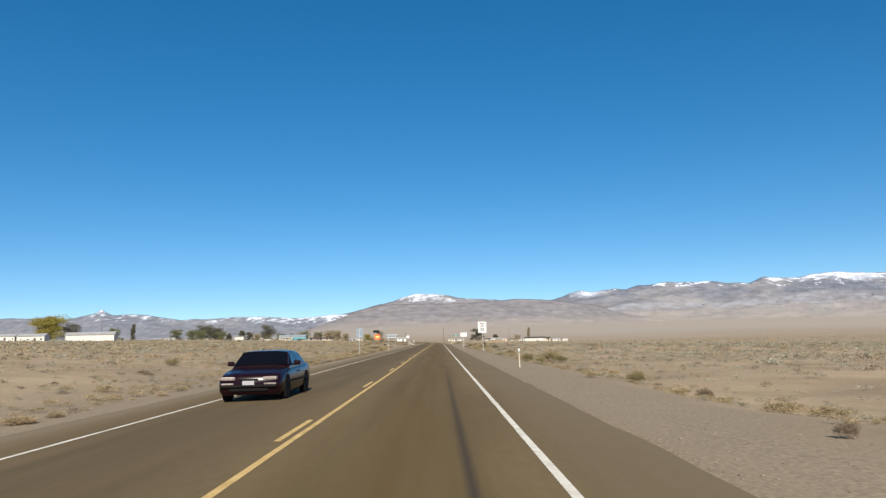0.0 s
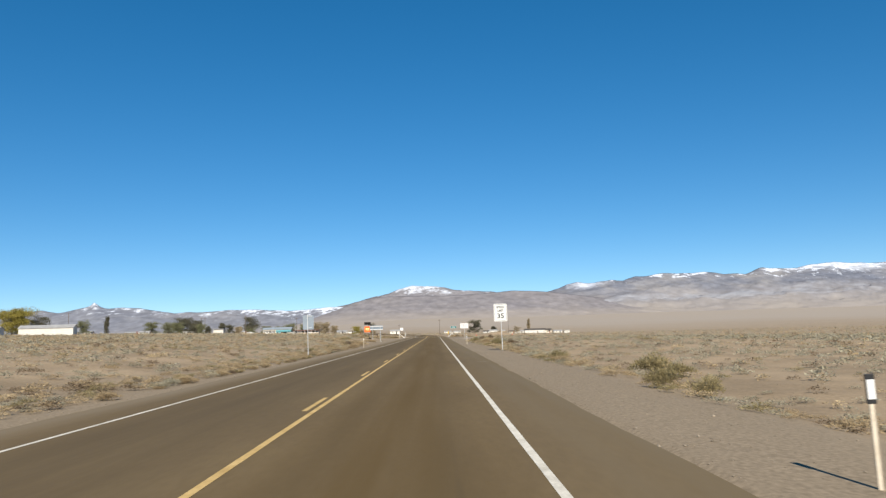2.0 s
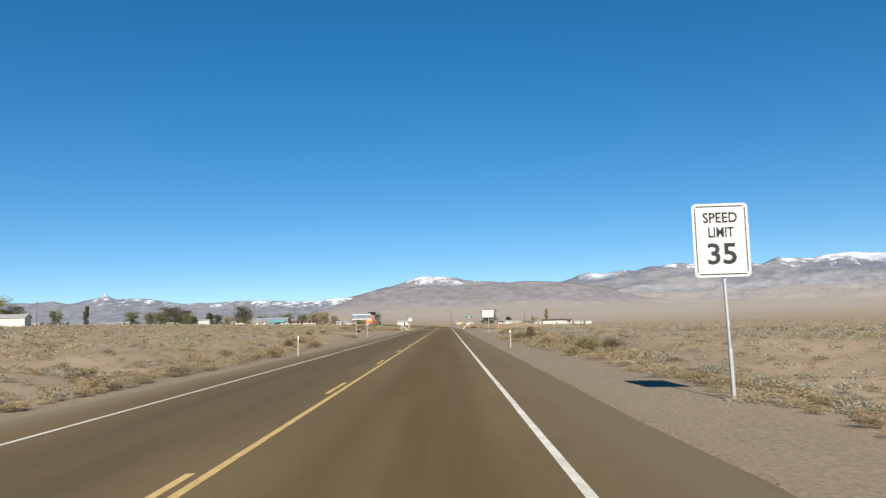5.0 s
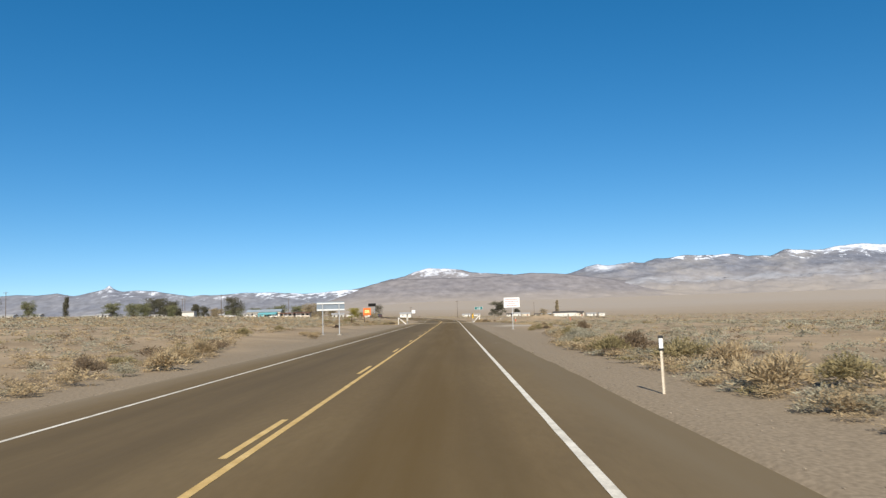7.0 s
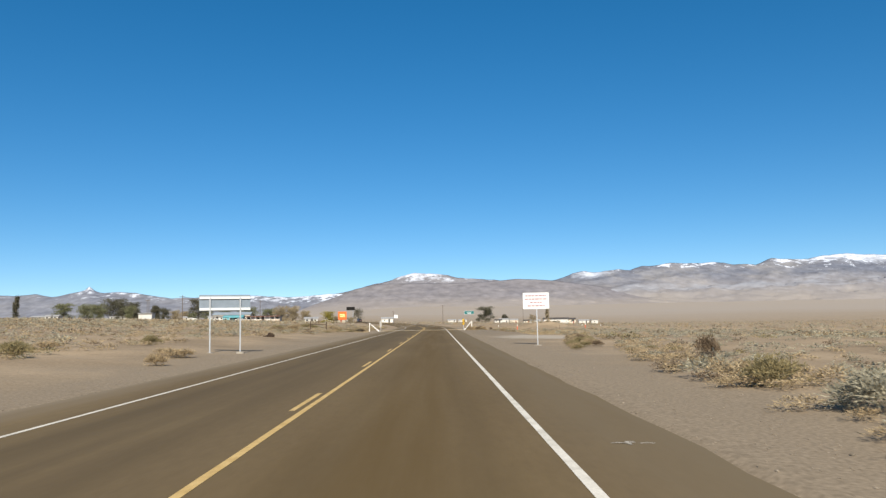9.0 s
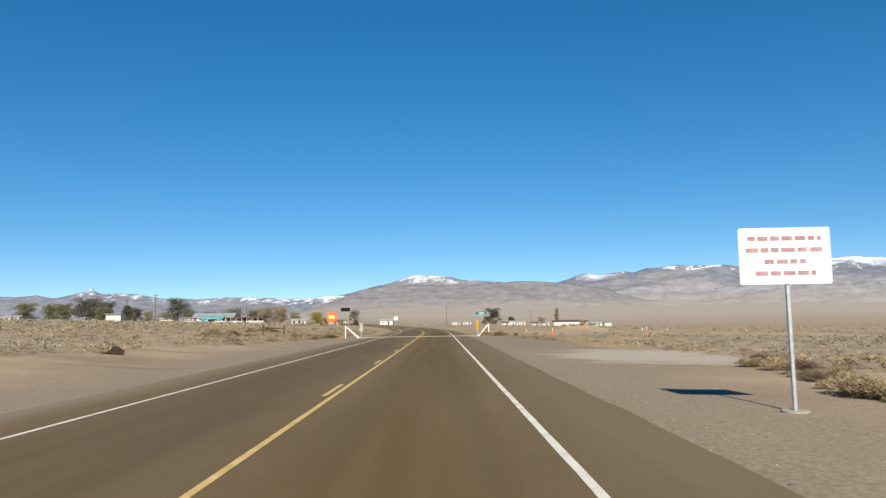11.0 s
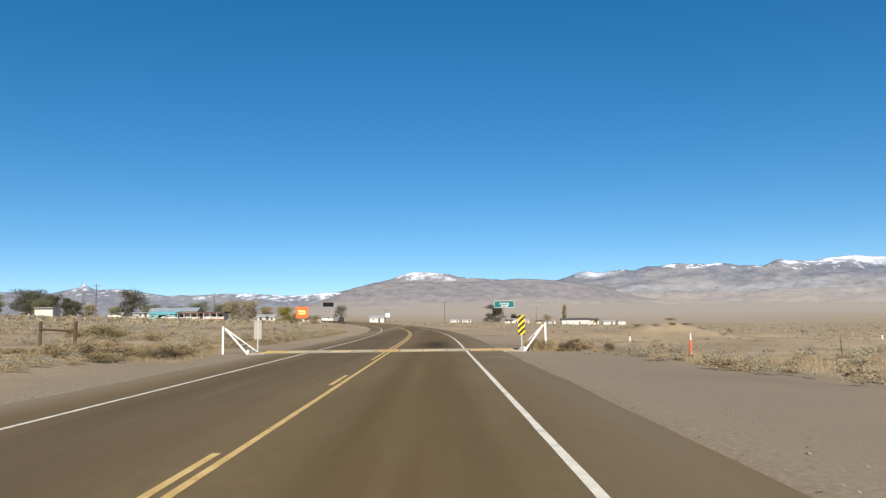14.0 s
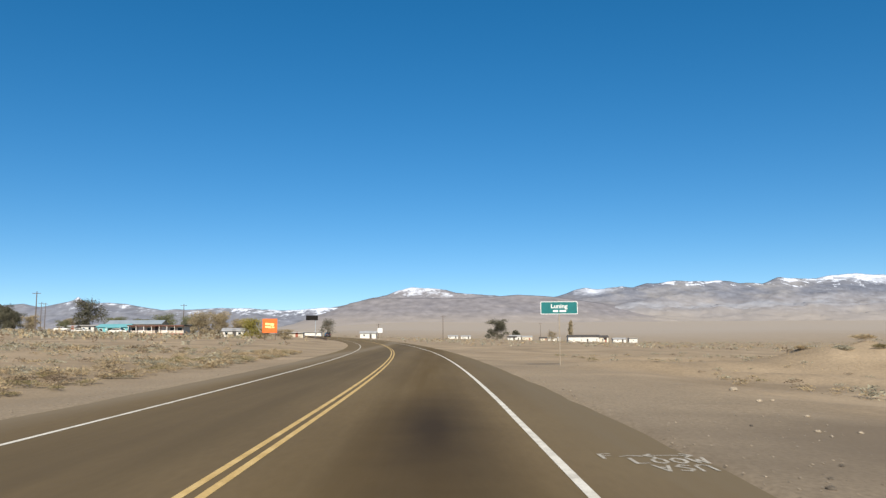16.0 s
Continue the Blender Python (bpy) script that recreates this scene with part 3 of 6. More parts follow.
def build_road():
    def piece(s0, s1, name):
        steps = []
        s = s0
        while s < s1 - 1e-6:
            steps.append(s)
            s += 1.5 if s < 330 else 5.0
        steps.append(s1)
        ds = [-5.7, -4.8, -3.9, -3.0, -2.0, -1.0, -0.15, 1.0, 2.0, 3.0, 3.6, 4.5, 5.25]
        verts, faces = [], []
        n = len(ds) + 2
        for s in steps:
            for i, d in enumerate([ds[0], *ds, ds[-1]]):
                if i <= 1:
                    d += 0.12 * noise.noise((s * 0.8, 5, 0)) + 0.07 * noise.noise((s * 0.13, 9, 0))
                if i >= n - 2:
                    d += 0.12 * noise.noise((s * 0.8, 15, 0)) + 0.07 * noise.noise((s * 0.13, 19, 0))
                x, y = lane(s, d)
                verts.append((x, y, road_z(s, d) - (0.3 if i in (0, n - 1) else 0)))
        for j in range(len(steps) - 1):
            for i in range(n - 1):
                faces.append((j * n + i, j * n + i + 1, (j + 1) * n + i + 1, (j + 1) * n + i))
        for j in (0, len(steps) - 1):
            low = [len(verts) + i for i in range(n)]
            verts.extend((v[0], v[1], v[2] - (0.3 if 0 < i < n - 1 else 0)) for i, v in enumerate(verts[j * n:(j + 1) * n]))
            for i in range(n - 1):
                q = (j * n + i, j * n + i + 1, low[i + 1], low[i])
                faces.append(q if j else q[::-1])
        ob = raw(name, verts, faces, ASPHALT)
        ob.data.polygons.foreach_set("use_smooth", [False] * len(ob.data.polygons))
        return tagged(ob, "worn brown-grey asphalt of a two-lane highway", "road", kind="structure")

    piece(-60, GUARD_0 - 0.28, "road_south")
    piece(GUARD_1 + 0.28, 1100, "road_north")


build_road()


def drift(s):
    """How far the painters' centre line wanders from the crown."""
    return float(np.interp(s, [0, 38, 64, 80], [0.09, 0.09, 0.02, 0.0]))


def stripe(name, label, s0, s1, d, width, material, lift=0.004):
    """A painted line on the road, its edges a little uneven."""
    centre = abs(d) < 1
    verts, faces = [], []
    n = max(2, int((s1 - s0) / (1.0 if s1 < 340 else 4.0)) + 1)
    for i in range(n):
        s = s0 + (s1 - s0) * i / (n - 1)
        for k in (-1, 1):
            dd = d + (drift(s) if centre else 0.0) + k * width / 2 + 0.008 * noise.noise((s * 2.3, k * 7 + d, 0))
            x, y = lane(s, dd)
            verts.append((x, y, road_z(s, dd) + lift))
    for i in range(n - 1):
        faces.append((2 * i, 2 * i + 1, 2 * i + 3, 2 * i + 2))
    return tagged(raw(name, verts, faces, material), label, "road marking", kind="structure")


G0, G1 = GUARD_0 - 0.3, GUARD_1 + 0.3
for a, b in ((-60, G0), (G1, 700)):
    stripe("edge_line", "white edge line worn by traffic", a, b, 3.58, 0.11, WHITE_PAINT)
    stripe("edge_line", "white edge line worn by traffic", a, b, -3.85, 0.10, WHITE_PAINT)
    stripe("centre_line", "solid yellow no-passing line", a, b, -0.01, 0.10, YELLOW_PAINT)
stripe("centre_line", "second solid yellow line of the double centre line", 253.5, G0, -0.225, 0.10, YELLOW_PAINT)
stripe("centre_line", "second solid yellow line of the double centre line", G1, 700, -0.225, 0.10, YELLOW_PAINT)
for k in range(-4, 21):
    s = 12.19 * k + float(np.interp(k, [0, 1, 3, 6, 7, 13, 18, 20], [-0.6, -0.6, 1.2, 0.6, 0.9, -1.6, -1.3, -1.5]))
    stripe("centre_dash", "short yellow passing dash", s, s + 3.05, -0.21, 0.10, YELLOW_PAINT)


STROKES = {
    "U": [[(0, 1), (0.05, 0.2), (0.35, 0), (0.65, 0.2), (0.7, 1)]],
    "S": [[(0.7, 0.9), (0.35, 1), (0.05, 0.75), (0.35, 0.5), (0.65, 0.25), (0.35, 0), (0, 0.1)]],
    "A": [[(0, 0), (0.35, 1), (0.7, 0)], [(0.12, 0.4), (0.58, 0.4)]],
    "O": [[(0.35, 1), (0.05, 0.7), (0.05, 0.3), (0.35, 0), (0.65, 0.3), (0.65, 0.7), (0.35, 1)]],
    "L": [[(0, 1), (0.02, 0), (0.6, 0.05)]],
    "F": [[(0.6, 1), (0, 0.95), (0.02, 0)], [(0, 0.5), (0.5, 0.55)]],
    "W": [[(0, 1), (0.2, 0), (0.4, 0.7), (0.6, 0), (0.8, 1)]],
    ">": [[(0, 0.5), (2.4, 0.5)], [(2.0, 0.85), (2.4, 0.5), (2.0, 0.15)], [(0.4, 0.85), (0, 0.5), (0.4, 0.15)]],
    "-": [[(0, 0.4), (0.5, 0.55), (1.1, 0.45)]],
}


def survey_mark(x, y, rows, size, seed, thick=0.022):
    """Sprayed utility marks on the shoulder: rows of hand-drawn strokes, each row (text, right, forward, upside down)."""
    rng = random.Random(seed)
    bm = bmesh.new()
    for text, dx, dy, flipped in rows:
        cx = 0.0
        for ch in text:
            for line in STROKES.get(ch, []):
                pts = []
                for u, v in line:
                    px, py = (cx + u) * size * 0.62, (v + rng.uniform(-0.05, 0.05)) * size
                    if flipped:
                        px, py = -px, -py
                    pts.append(Vector((x + dx + px, y + dy + py, 0)))
                for p, q in zip(pts, pts[1:]):
                    along_ = (q - p).normalized()
                    side = along_.cross(Vector((0, 0, 1))) * thick * rng.uniform(0.8, 1.2)
                    ring = (p - side - along_ * thick * 0.5, q - side + along_ * thick * 0.5, q + side + along_ * thick * 0.5, p + side - along_ * thick * 0.5)
                    lift_ = 0.005 + rng.uniform(0, 0.002)
                    bm.faces.new([bm.verts.new((c.x, c.y, road_z(c.y, c.x) + lift_)) for c in ring][::-1])
            cx += {">": 2.7, "-": 1.3, "W": 1.1, " ": 0.5}.get(ch, 0.95)
    tagged(part("survey_mark", bm, OLD_PAINT), "faded white spray-painted survey marks on the shoulder", "road marking", kind="structure")


survey_mark(4.55, 73.3, [("--", 0, 0, False), ("---", 0, 0.5, False)], 0.36, 1)
survey_mark(4.3, 153.2, [("-F-", 0, 0.0, False)], 0.24, 2)
FULL_MARK = [("F->", 0.0, 0.86, False), ("LOOW", 0.30, 0.48, False), ("USA", 1.05, 0.36, True)]
survey_mark(3.95, 253.9, FULL_MARK, 0.28, 3, 0.016)
survey_mark(-5.0, 253.6, [("--", 0, 0, False)], 0.36, 6)
survey_mark(4.15, 266.5, FULL_MARK, 0.38, 4)


# ---- mountains ----
def curve(points, a):
    if a <= points[0][0]:
        return points[0][1]
    for (a0, h0), (a1, h1) in zip(points, points[1:]):
        if a <= a1:
            k = (a - a0) / (a1 - a0)
            return h0 + (h1 - h0) * k
    return points[-1][1]


def mountain_range(name, label, material, crest, foot_d, crest_d, a0, a1, n, rows, rough, seed, base):
    """A range as a height field: spurs and gullies run down from the crest to the fans at its foot."""
    verts, faces = [], []
    oy = 141.0
    for j in range(rows + 3):
        v = j / rows
        for i in range(n):
            a = a0 + (a1 - a0) * i / (n - 1)
            deep = foot_d + (crest_d - foot_d) * v
            broad = sum(curve(crest, a + k * 0.011) for k in range(-3, 4)) / 7
            near_top = min(1.0, max(0.0, v)) ** 5
            top = (broad + (curve(crest, a) - broad) * near_top) * crest_d
            top += rough * 16 * (noise.fractal((a * 38, 0.3, seed), 1.0, 2.1, 5)) * (1 if v > 0.97 else 1)
            px, py = a * deep / 420 + 0.5 * math.sin(deep / 210 + a * 7), deep / 330
            spur = noise.ridged_multi_fractal((px, py, seed + 2), 0.9, 2.1, 6, 1.0, 2.0) - 1.1
            gully = noise.fractal((a * deep / 110, deep / 130, seed + 5), 0.8, 2.0, 4)
            shape = v ** 1.25 if v <= 1 else 1 - 0.35 * (v - 1) * rows / 2
            mid = max(0.0, 4 * v * (1 - v)) if v <= 1 else 0.0
            base_a = base * min(1.0, max(0.0, (a - a0) / 0.12))
            z = base_a + (top - base_a) * shape + mid * (top - base_a) * rough * (0.20 * spur + 0.10 * gully)
            z = z if v > 0 else base - 30
            verts.append((2.2 + a * deep, oy + deep + 30 * mid * gully, 1.4 + z))
    for j in range(rows + 2):
        for i in range(n - 1):
            faces.append((j * n + i, j * n + i + 1, (j + 1) * n + i + 1, (j + 1) * n + i))
    ob = raw(name, verts, faces, material)
    return tagged(ob, label, "mountain", kind="structure")


LEFT_CREST = [(-1.0, 0.045), (-0.78, 0.050), (-0.66, 0.040), (-0.574, 0.0439), (-0.545, 0.0415), (-0.519, 0.0440), (-0.498, 0.0403), (-0.475, 0.0440), (-0.464, 0.0452), (-0.457, 0.0470), (-0.4505, 0.0525), (-0.444, 0.0472), (-0.438, 0.0450), (-0.432, 0.0440), (-0.412, 0.0452), (-0.389, 0.0427), (-0.363, 0.0380), (-0.345, 0.0351), (-0.315, 0.0355), (-0.27, 0.0375), (-0.233, 0.0367), (-0.218, 0.0349), (-0.189, 0.0338), (-0.159, 0.0353), (-0.129, 0.0375), (-0.10, 0.036), (-0.05, 0.03)]
PEAK_CREST = [(-0.16, 0.030), (-0.107, 0.0425), (-0.077, 0.0488), (-0.062, 0.0528), (-0.047, 0.0590), (-0.028, 0.0617), (-0.010, 0.0605), (0.013, 0.0589), (0.028, 0.0541), (0.058, 0.0515), (0.10, 0.050), (0.20, 0.046)]
RIDGE_CREST = [(-0.27, 0.0015), (-0.22, 0.008), (-0.18, 0.016), (-0.155, 0.025), (-0.129, 0.0335), (-0.107, 0.0425), (-0.077, 0.0485), (-0.040, 0.0488), (0.020, 0.0476), (0.057, 0.0490), (0.090, 0.0510), (0.106, 0.0519), (0.130, 0.0508), (0.155, 0.0487), (0.185, 0.0444), (0.229, 0.0384), (0.30, 0.030), (0.38, 0.022)]
RIGHT_CREST = [(0.10, 0.040), (0.155, 0.0495), (0.178, 0.0575), (0.193, 0.0608), (0.215, 0.0588), (0.238, 0.0629), (0.253, 0.0611), (0.268, 0.0661), (0.291, 0.0672), (0.306, 0.0692), (0.328, 0.0687), (0.362, 0.0689), (0.396, 0.0660), (0.418, 0.0640), (0.438, 0.0720), (0.487, 0.0711), (0.506, 0.0752), (0.540, 0.0784), (0.563, 0.0757), (0.60, 0.0750), (0.68, 0.080), (0.80, 0.072), (1.0, 0.070)]
# The ranges' haze comes from their rock colours.
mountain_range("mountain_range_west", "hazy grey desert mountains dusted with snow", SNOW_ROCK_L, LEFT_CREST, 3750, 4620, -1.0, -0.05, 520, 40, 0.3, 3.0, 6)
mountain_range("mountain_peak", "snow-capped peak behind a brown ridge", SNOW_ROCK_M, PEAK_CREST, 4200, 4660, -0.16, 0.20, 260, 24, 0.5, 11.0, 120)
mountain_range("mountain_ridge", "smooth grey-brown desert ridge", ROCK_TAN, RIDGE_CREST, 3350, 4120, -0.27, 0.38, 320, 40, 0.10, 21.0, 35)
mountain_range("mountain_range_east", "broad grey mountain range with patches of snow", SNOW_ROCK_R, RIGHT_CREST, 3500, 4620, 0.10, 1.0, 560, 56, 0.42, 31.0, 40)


# ---- plants ----
def shrub_arrays(seed, lobes, blades, long=1.0, wide=1.0):
    """Points and triangles of one shrub of unit width: dense tufts of fine stalks that point up and outwards from several lobes."""
    rng = np.random.RandomState(seed)
    places = []
    for k in range(lobes):
        a = 2.4 * k + rng.uniform(-0.5, 0.5)
        q = 0.29 * math.sqrt((k + 0.3) / lobes) * rng.uniform(0.8, 1.25)
        places.append((math.cos(a) * q, math.sin(a) * q, rng.uniform(0.16, 0.27), rng.uniform(0.5, 0.95) * (1 - 0.9 * q)))
    V = np.empty((blades * 3, 3))
    for i in range(blades):
        lx, ly, lr, lh = places[rng.randint(lobes)]
        d = rng.normal(0, 1, 3)
        d[2] = abs(d[2]) if rng.rand() < 0.75 else d[2]
        d /= np.linalg.norm(d)
        q = rng.uniform(0.25, 0.95) ** 0.6
        c = np.array([lx + d[0] * lr * q, ly + d[1] * lr * q, max(0.0, lh * 0.36 + d[2] * lh * 0.42 * q)])
        w = d + np.array([0, 0, 0.45]) + rng.normal(0, 0.45, 3)
        w *= rng.uniform(0.05, 0.13) * long / np.linalg.norm(w)
        u = np.cross(w, rng.normal(0, 1, 3))
        u *= rng.uniform(0.008, 0.017) * wide / np.linalg.norm(u)
        V[3 * i], V[3 * i + 1], V[3 * i + 2] = c - u, c + u, c + w
    return V, np.arange(blades * 3).reshape(-1, 3)


def verge(side, y):
    """Distance from the centre line at which the brush begins."""
    if side > 0:
        return np.interp(y, [0, 40, 61, 112, 150, 169, 183, 196, 219, 236, 256, 266, 305], [8.8, 9.2, 8.0, 7.8, 7.2, 9.0, 11.5, 14.5, 15.0, 14.0, 9.0, 13.0, 13.0])
    return np.interp(y, [0, 71, 112, 143, 148, 155, 171, 199, 219, 244, 266, 305], [6.8, 6.6, 6.8, 8.0, 8.4, 10.2, 13.4, 15.0, 13.0, 10.5, 9.0, 8.5])


SHRUBS = {"sage": (SAGE, "grey-tan sagebrush clump on the desert floor"), "straw": (STRAW, "straw-coloured dry brush beside the verge"), "olive": (OLIVE, "olive-yellow rabbitbrush beside the verge"), "dead": (DARKBRUSH, "dark dead brush on bare soil")}


def scatter():
    """Where each shrub stands: x, y, width, height, kind."""
    rng = random.Random(5)
    spots = []
    for _ in range(98000):
        side = 1 if rng.random() < 0.5 else -1
        y = rng.uniform(2, 330)
        d = rng.uniform(0, 1) ** 1.7 * 150 + 6
        e = verge(side, y)
        if d < e:
            continue
        x, yy = lane(y, side * d)
        if side < 0 and 13 < d < 17.5 and 249 < y < 262:
            continue
        clump = noise.noise((x * 0.16, yy * 0.16, 8.0)) + 0.5 * noise.noise((x * 0.5, yy * 0.5, 2.0))
        near_edge = d < e + 3.0
        sparse = float(np.interp(y, [0, 45, 70, 105, 160, 175, 262, 268], [0.45, 0.45, 0.62, 0.95, 1.0, 0.7, 0.7, 0.36]))
        if side < 0:
            sparse = max(sparse, 0.7) if y < 262 else 0.85
        if rng.random() > (0.50 + 0.50 * clump + (0.32 if near_edge else 0)) * sparse * (0.72 if d < 40 else 0.95):
            continue
        w = rng.uniform(0.32, 0.85) * (1.3 if near_edge and y > 108 else 1.05) * (0.7 if (y > 266 and side > 0) or y < 45 else 1.0)
        if rng.random() < 0.10:
            w *= 1.5
        k = rng.random()
        if near_edge:
            kind = "straw" if k < 0.55 else ("olive" if k < 0.68 else ("sage" if k < 0.92 else "dead"))
        else:
            kind = "sage" if k < 0.70 else ("straw" if k < 0.86 else ("olive" if k < 0.90 else "dead"))
        if side < 0 and kind == "sage" and rng.random() < 0.35:
            kind = "straw"
        spots.append((x, yy, w, w * (rng.uniform(0.34, 0.62) if kind != "dead" else rng.uniform(0.4, 0.6)), kind))
    return spots


NAMED = [(12.4, 70.0, 2.3, 1.35, "olive"), (13.0, 68.4, 1.6, 0.8, "olive"), (8.65, 56.0, 1.25, 0.75, "olive"), (9.6, 79.9, 1.6, 0.9, "olive"), (9.0, 75.3, 1.0, 0.5, "straw"),
         (8.4, 128.1, 1.7, 0.95, "straw"), (9.9, 128.5, 1.6, 0.9, "olive"), (9.1, 118.3, 1.8, 1.1, "olive"), (11.0, 122.2, 1.5, 0.8, "dead"), (7.9, 141.3, 1.7, 0.95, "olive"), (8.9, 141.7, 1.5, 1.05, "dead"), (7.7, 143.2, 1.2, 0.6, "straw"),
         (9.2, 136.6, 2.0, 1.0, "olive"), (9.6, 133.9, 1.5, 0.9, "straw"), (12.3, 172.6, 1.1, 1.1, "dead"), (9.6, 161.0, 1.6, 0.95, "olive"), (9.2, 156.2, 1.9, 0.85, "sage"), (9.1, 153.2, 1.6, 0.7, "sage"),
         (-15.4, 191.5, 1.5, 0.85, "olive"), (-9.8, 180.0, 1.7, 0.55, "straw"), (-10.8, 181.0, 1.2, 0.5, "straw"), (-17.5, 180.0, 2.0, 0.6, "olive"), (-18.6, 179.0, 1.6, 0.6, "sage"), (-16.4, 181.0, 1.4, 0.5, "straw"), (-14.4, 174.6, 1.6, 0.9, "olive"), (-8.8, 174.3, 1.1, 0.6, "straw"), (-6.9, 123.2, 1.3, 0.9, "straw"), (-7.5, 139.5, 1.7, 0.9, "straw"), (-8.4, 143.5, 1.5, 0.9, "straw"),
         (-9.2, 148.6, 1.6, 0.9, "straw"), (-9.9, 152.2, 1.4, 0.8, "dead"), (-9.0, 136.9, 1.2, 0.8, "dead"), (8.6, 261.2, 1.35, 0.72, "dead"), (8.95, 261.0, 1.2, 0.66, "straw"), (9.3, 261.3, 0.9, 0.55, "dead"), (10.35, 261.0, 0.62, 0.55, "dead"), (9.4, 54.6, 1.1, 0.7, "olive"), (8.4, 31.2, 0.7, 0.35, "straw"), (10.1, 30.9, 1.0, 0.6, "olive"), (-14.1, 47.6, 1.1, 0.6, "olive"),
         (10.4, 18.4, 1.2, 0.36, "straw"), (11.3, 18.2, 0.9, 0.32, "straw"), (10.8, 25.0, 0.7, 0.42, "dead"), (10.1, 25.2, 0.9, 0.34, "straw"), (8.5, 11.9, 0.45, 0.3, "dead"), (12.6, 46.0, 0.9, 0.4, "straw"), (-14.5, 255.0, 1.6, 0.3, "straw"), (-12.0, 253.5, 1.7, 0.6, "straw"), (-10.2, 253.1, 1.6, 0.5, "olive"), (-16.2, 252.5, 1.6, 0.3, "dead"), (-18.5, 254.5, 2.2, 1.1, "straw"), (-21.0, 256.5, 2.0, 1.0, "olive"), (-12.5, 257.0, 1.4, 0.8, "straw"),
         (-9.2, 263.2, 1.0, 0.6, "straw"), (-20.0, 275.5, 2.6, 1.1, "olive"), (-18.6, 275.0, 1.8, 0.9, "olive"), (-21.8, 276.0, 2.0, 0.9, "straw"), (-15.5, 272.5, 2.0, 0.7, "straw"), (24.4, 298.0, 1.6, 0.40, "straw"), (22.6, 296.6, 1.2, 0.35, "sage"), (25.6, 297.6, 1.5, 0.40, "sage"), (26.4, 299.0, 1.2, 0.4, "straw"), (21.4, 298.5, 1.0, 0.3, "straw"), (23.9, 295.6, 0.9, 0.3, "olive"), (7.4, 262.2, 1.0, 0.75, "straw"), (8.0, 263.3, 1.3, 0.8, "straw"), (7.0, 264.1, 1.1, 0.7, "dead"), (6.7, 262.8, 0.8, 0.7, "straw")]


def belts():
    """Dense belts of dry brush where the cattle guard's fence line meets the verges."""
    rng = random.Random(77)
    spots = []
    for _ in range(95):
        x = -8.9 - rng.random() * 13
        y = 257.6 + 0.39 * (x + 6.8) + rng.random() ** 1.3 * 4.2
        w = rng.uniform(0.8, 1.7) * (0.32 if -18.6 < x < -13.0 else 1.0)
        front = y < 258.4 + 0.39 * (x + 6.8)
        k = rng.random()
        spots.append((x, y, w, rng.uniform(0.5, 0.85) * min(1.2, w), "dead" if front and k < 0.4 else ("straw" if k < 0.62 else ("olive" if k < 0.9 else "sage"))))
    edge = [(8.1, 259.0), (8.5, 258.5), (10.0, 257.2), (11.6, 255.0), (12.8, 252.4), (14.4, 247.0)]
    for (xa, ya), (xb, yb) in zip(edge, edge[1:]):
        for _ in range(int(4 + 2 * math.hypot(xb - xa, yb - ya))):
            k, off = rng.random(), rng.random() ** 1.5 * 2.5
            w = rng.uniform(0.2, 0.5)
            spots.append((xa + (xb - xa) * k + off * 0.8, ya + (yb - ya) * k + off * 0.6, w, w * rng.uniform(0.3, 0.5), rng.choice(("straw", "straw", "sage", "dead", "olive"))))
    edge = [(12.2, 205.5), (11.6, 201.0), (11.2, 197.5), (10.6, 193.0), (10.0, 189.0), (9.2, 184.0)]
    for (xa, ya), (xb, yb) in zip(edge, edge[1:]):
        for _ in range(7):
            k, off = rng.random(), rng.random() * 1.8
            w = rng.uniform(0.6, 1.3)
            spots.append((xa + (xb - xa) * k + off, ya + (yb - ya) * k, w, w * rng.uniform(0.5, 0.75), rng.choice(("olive", "olive", "straw", "straw", "dead"))))
    return spots


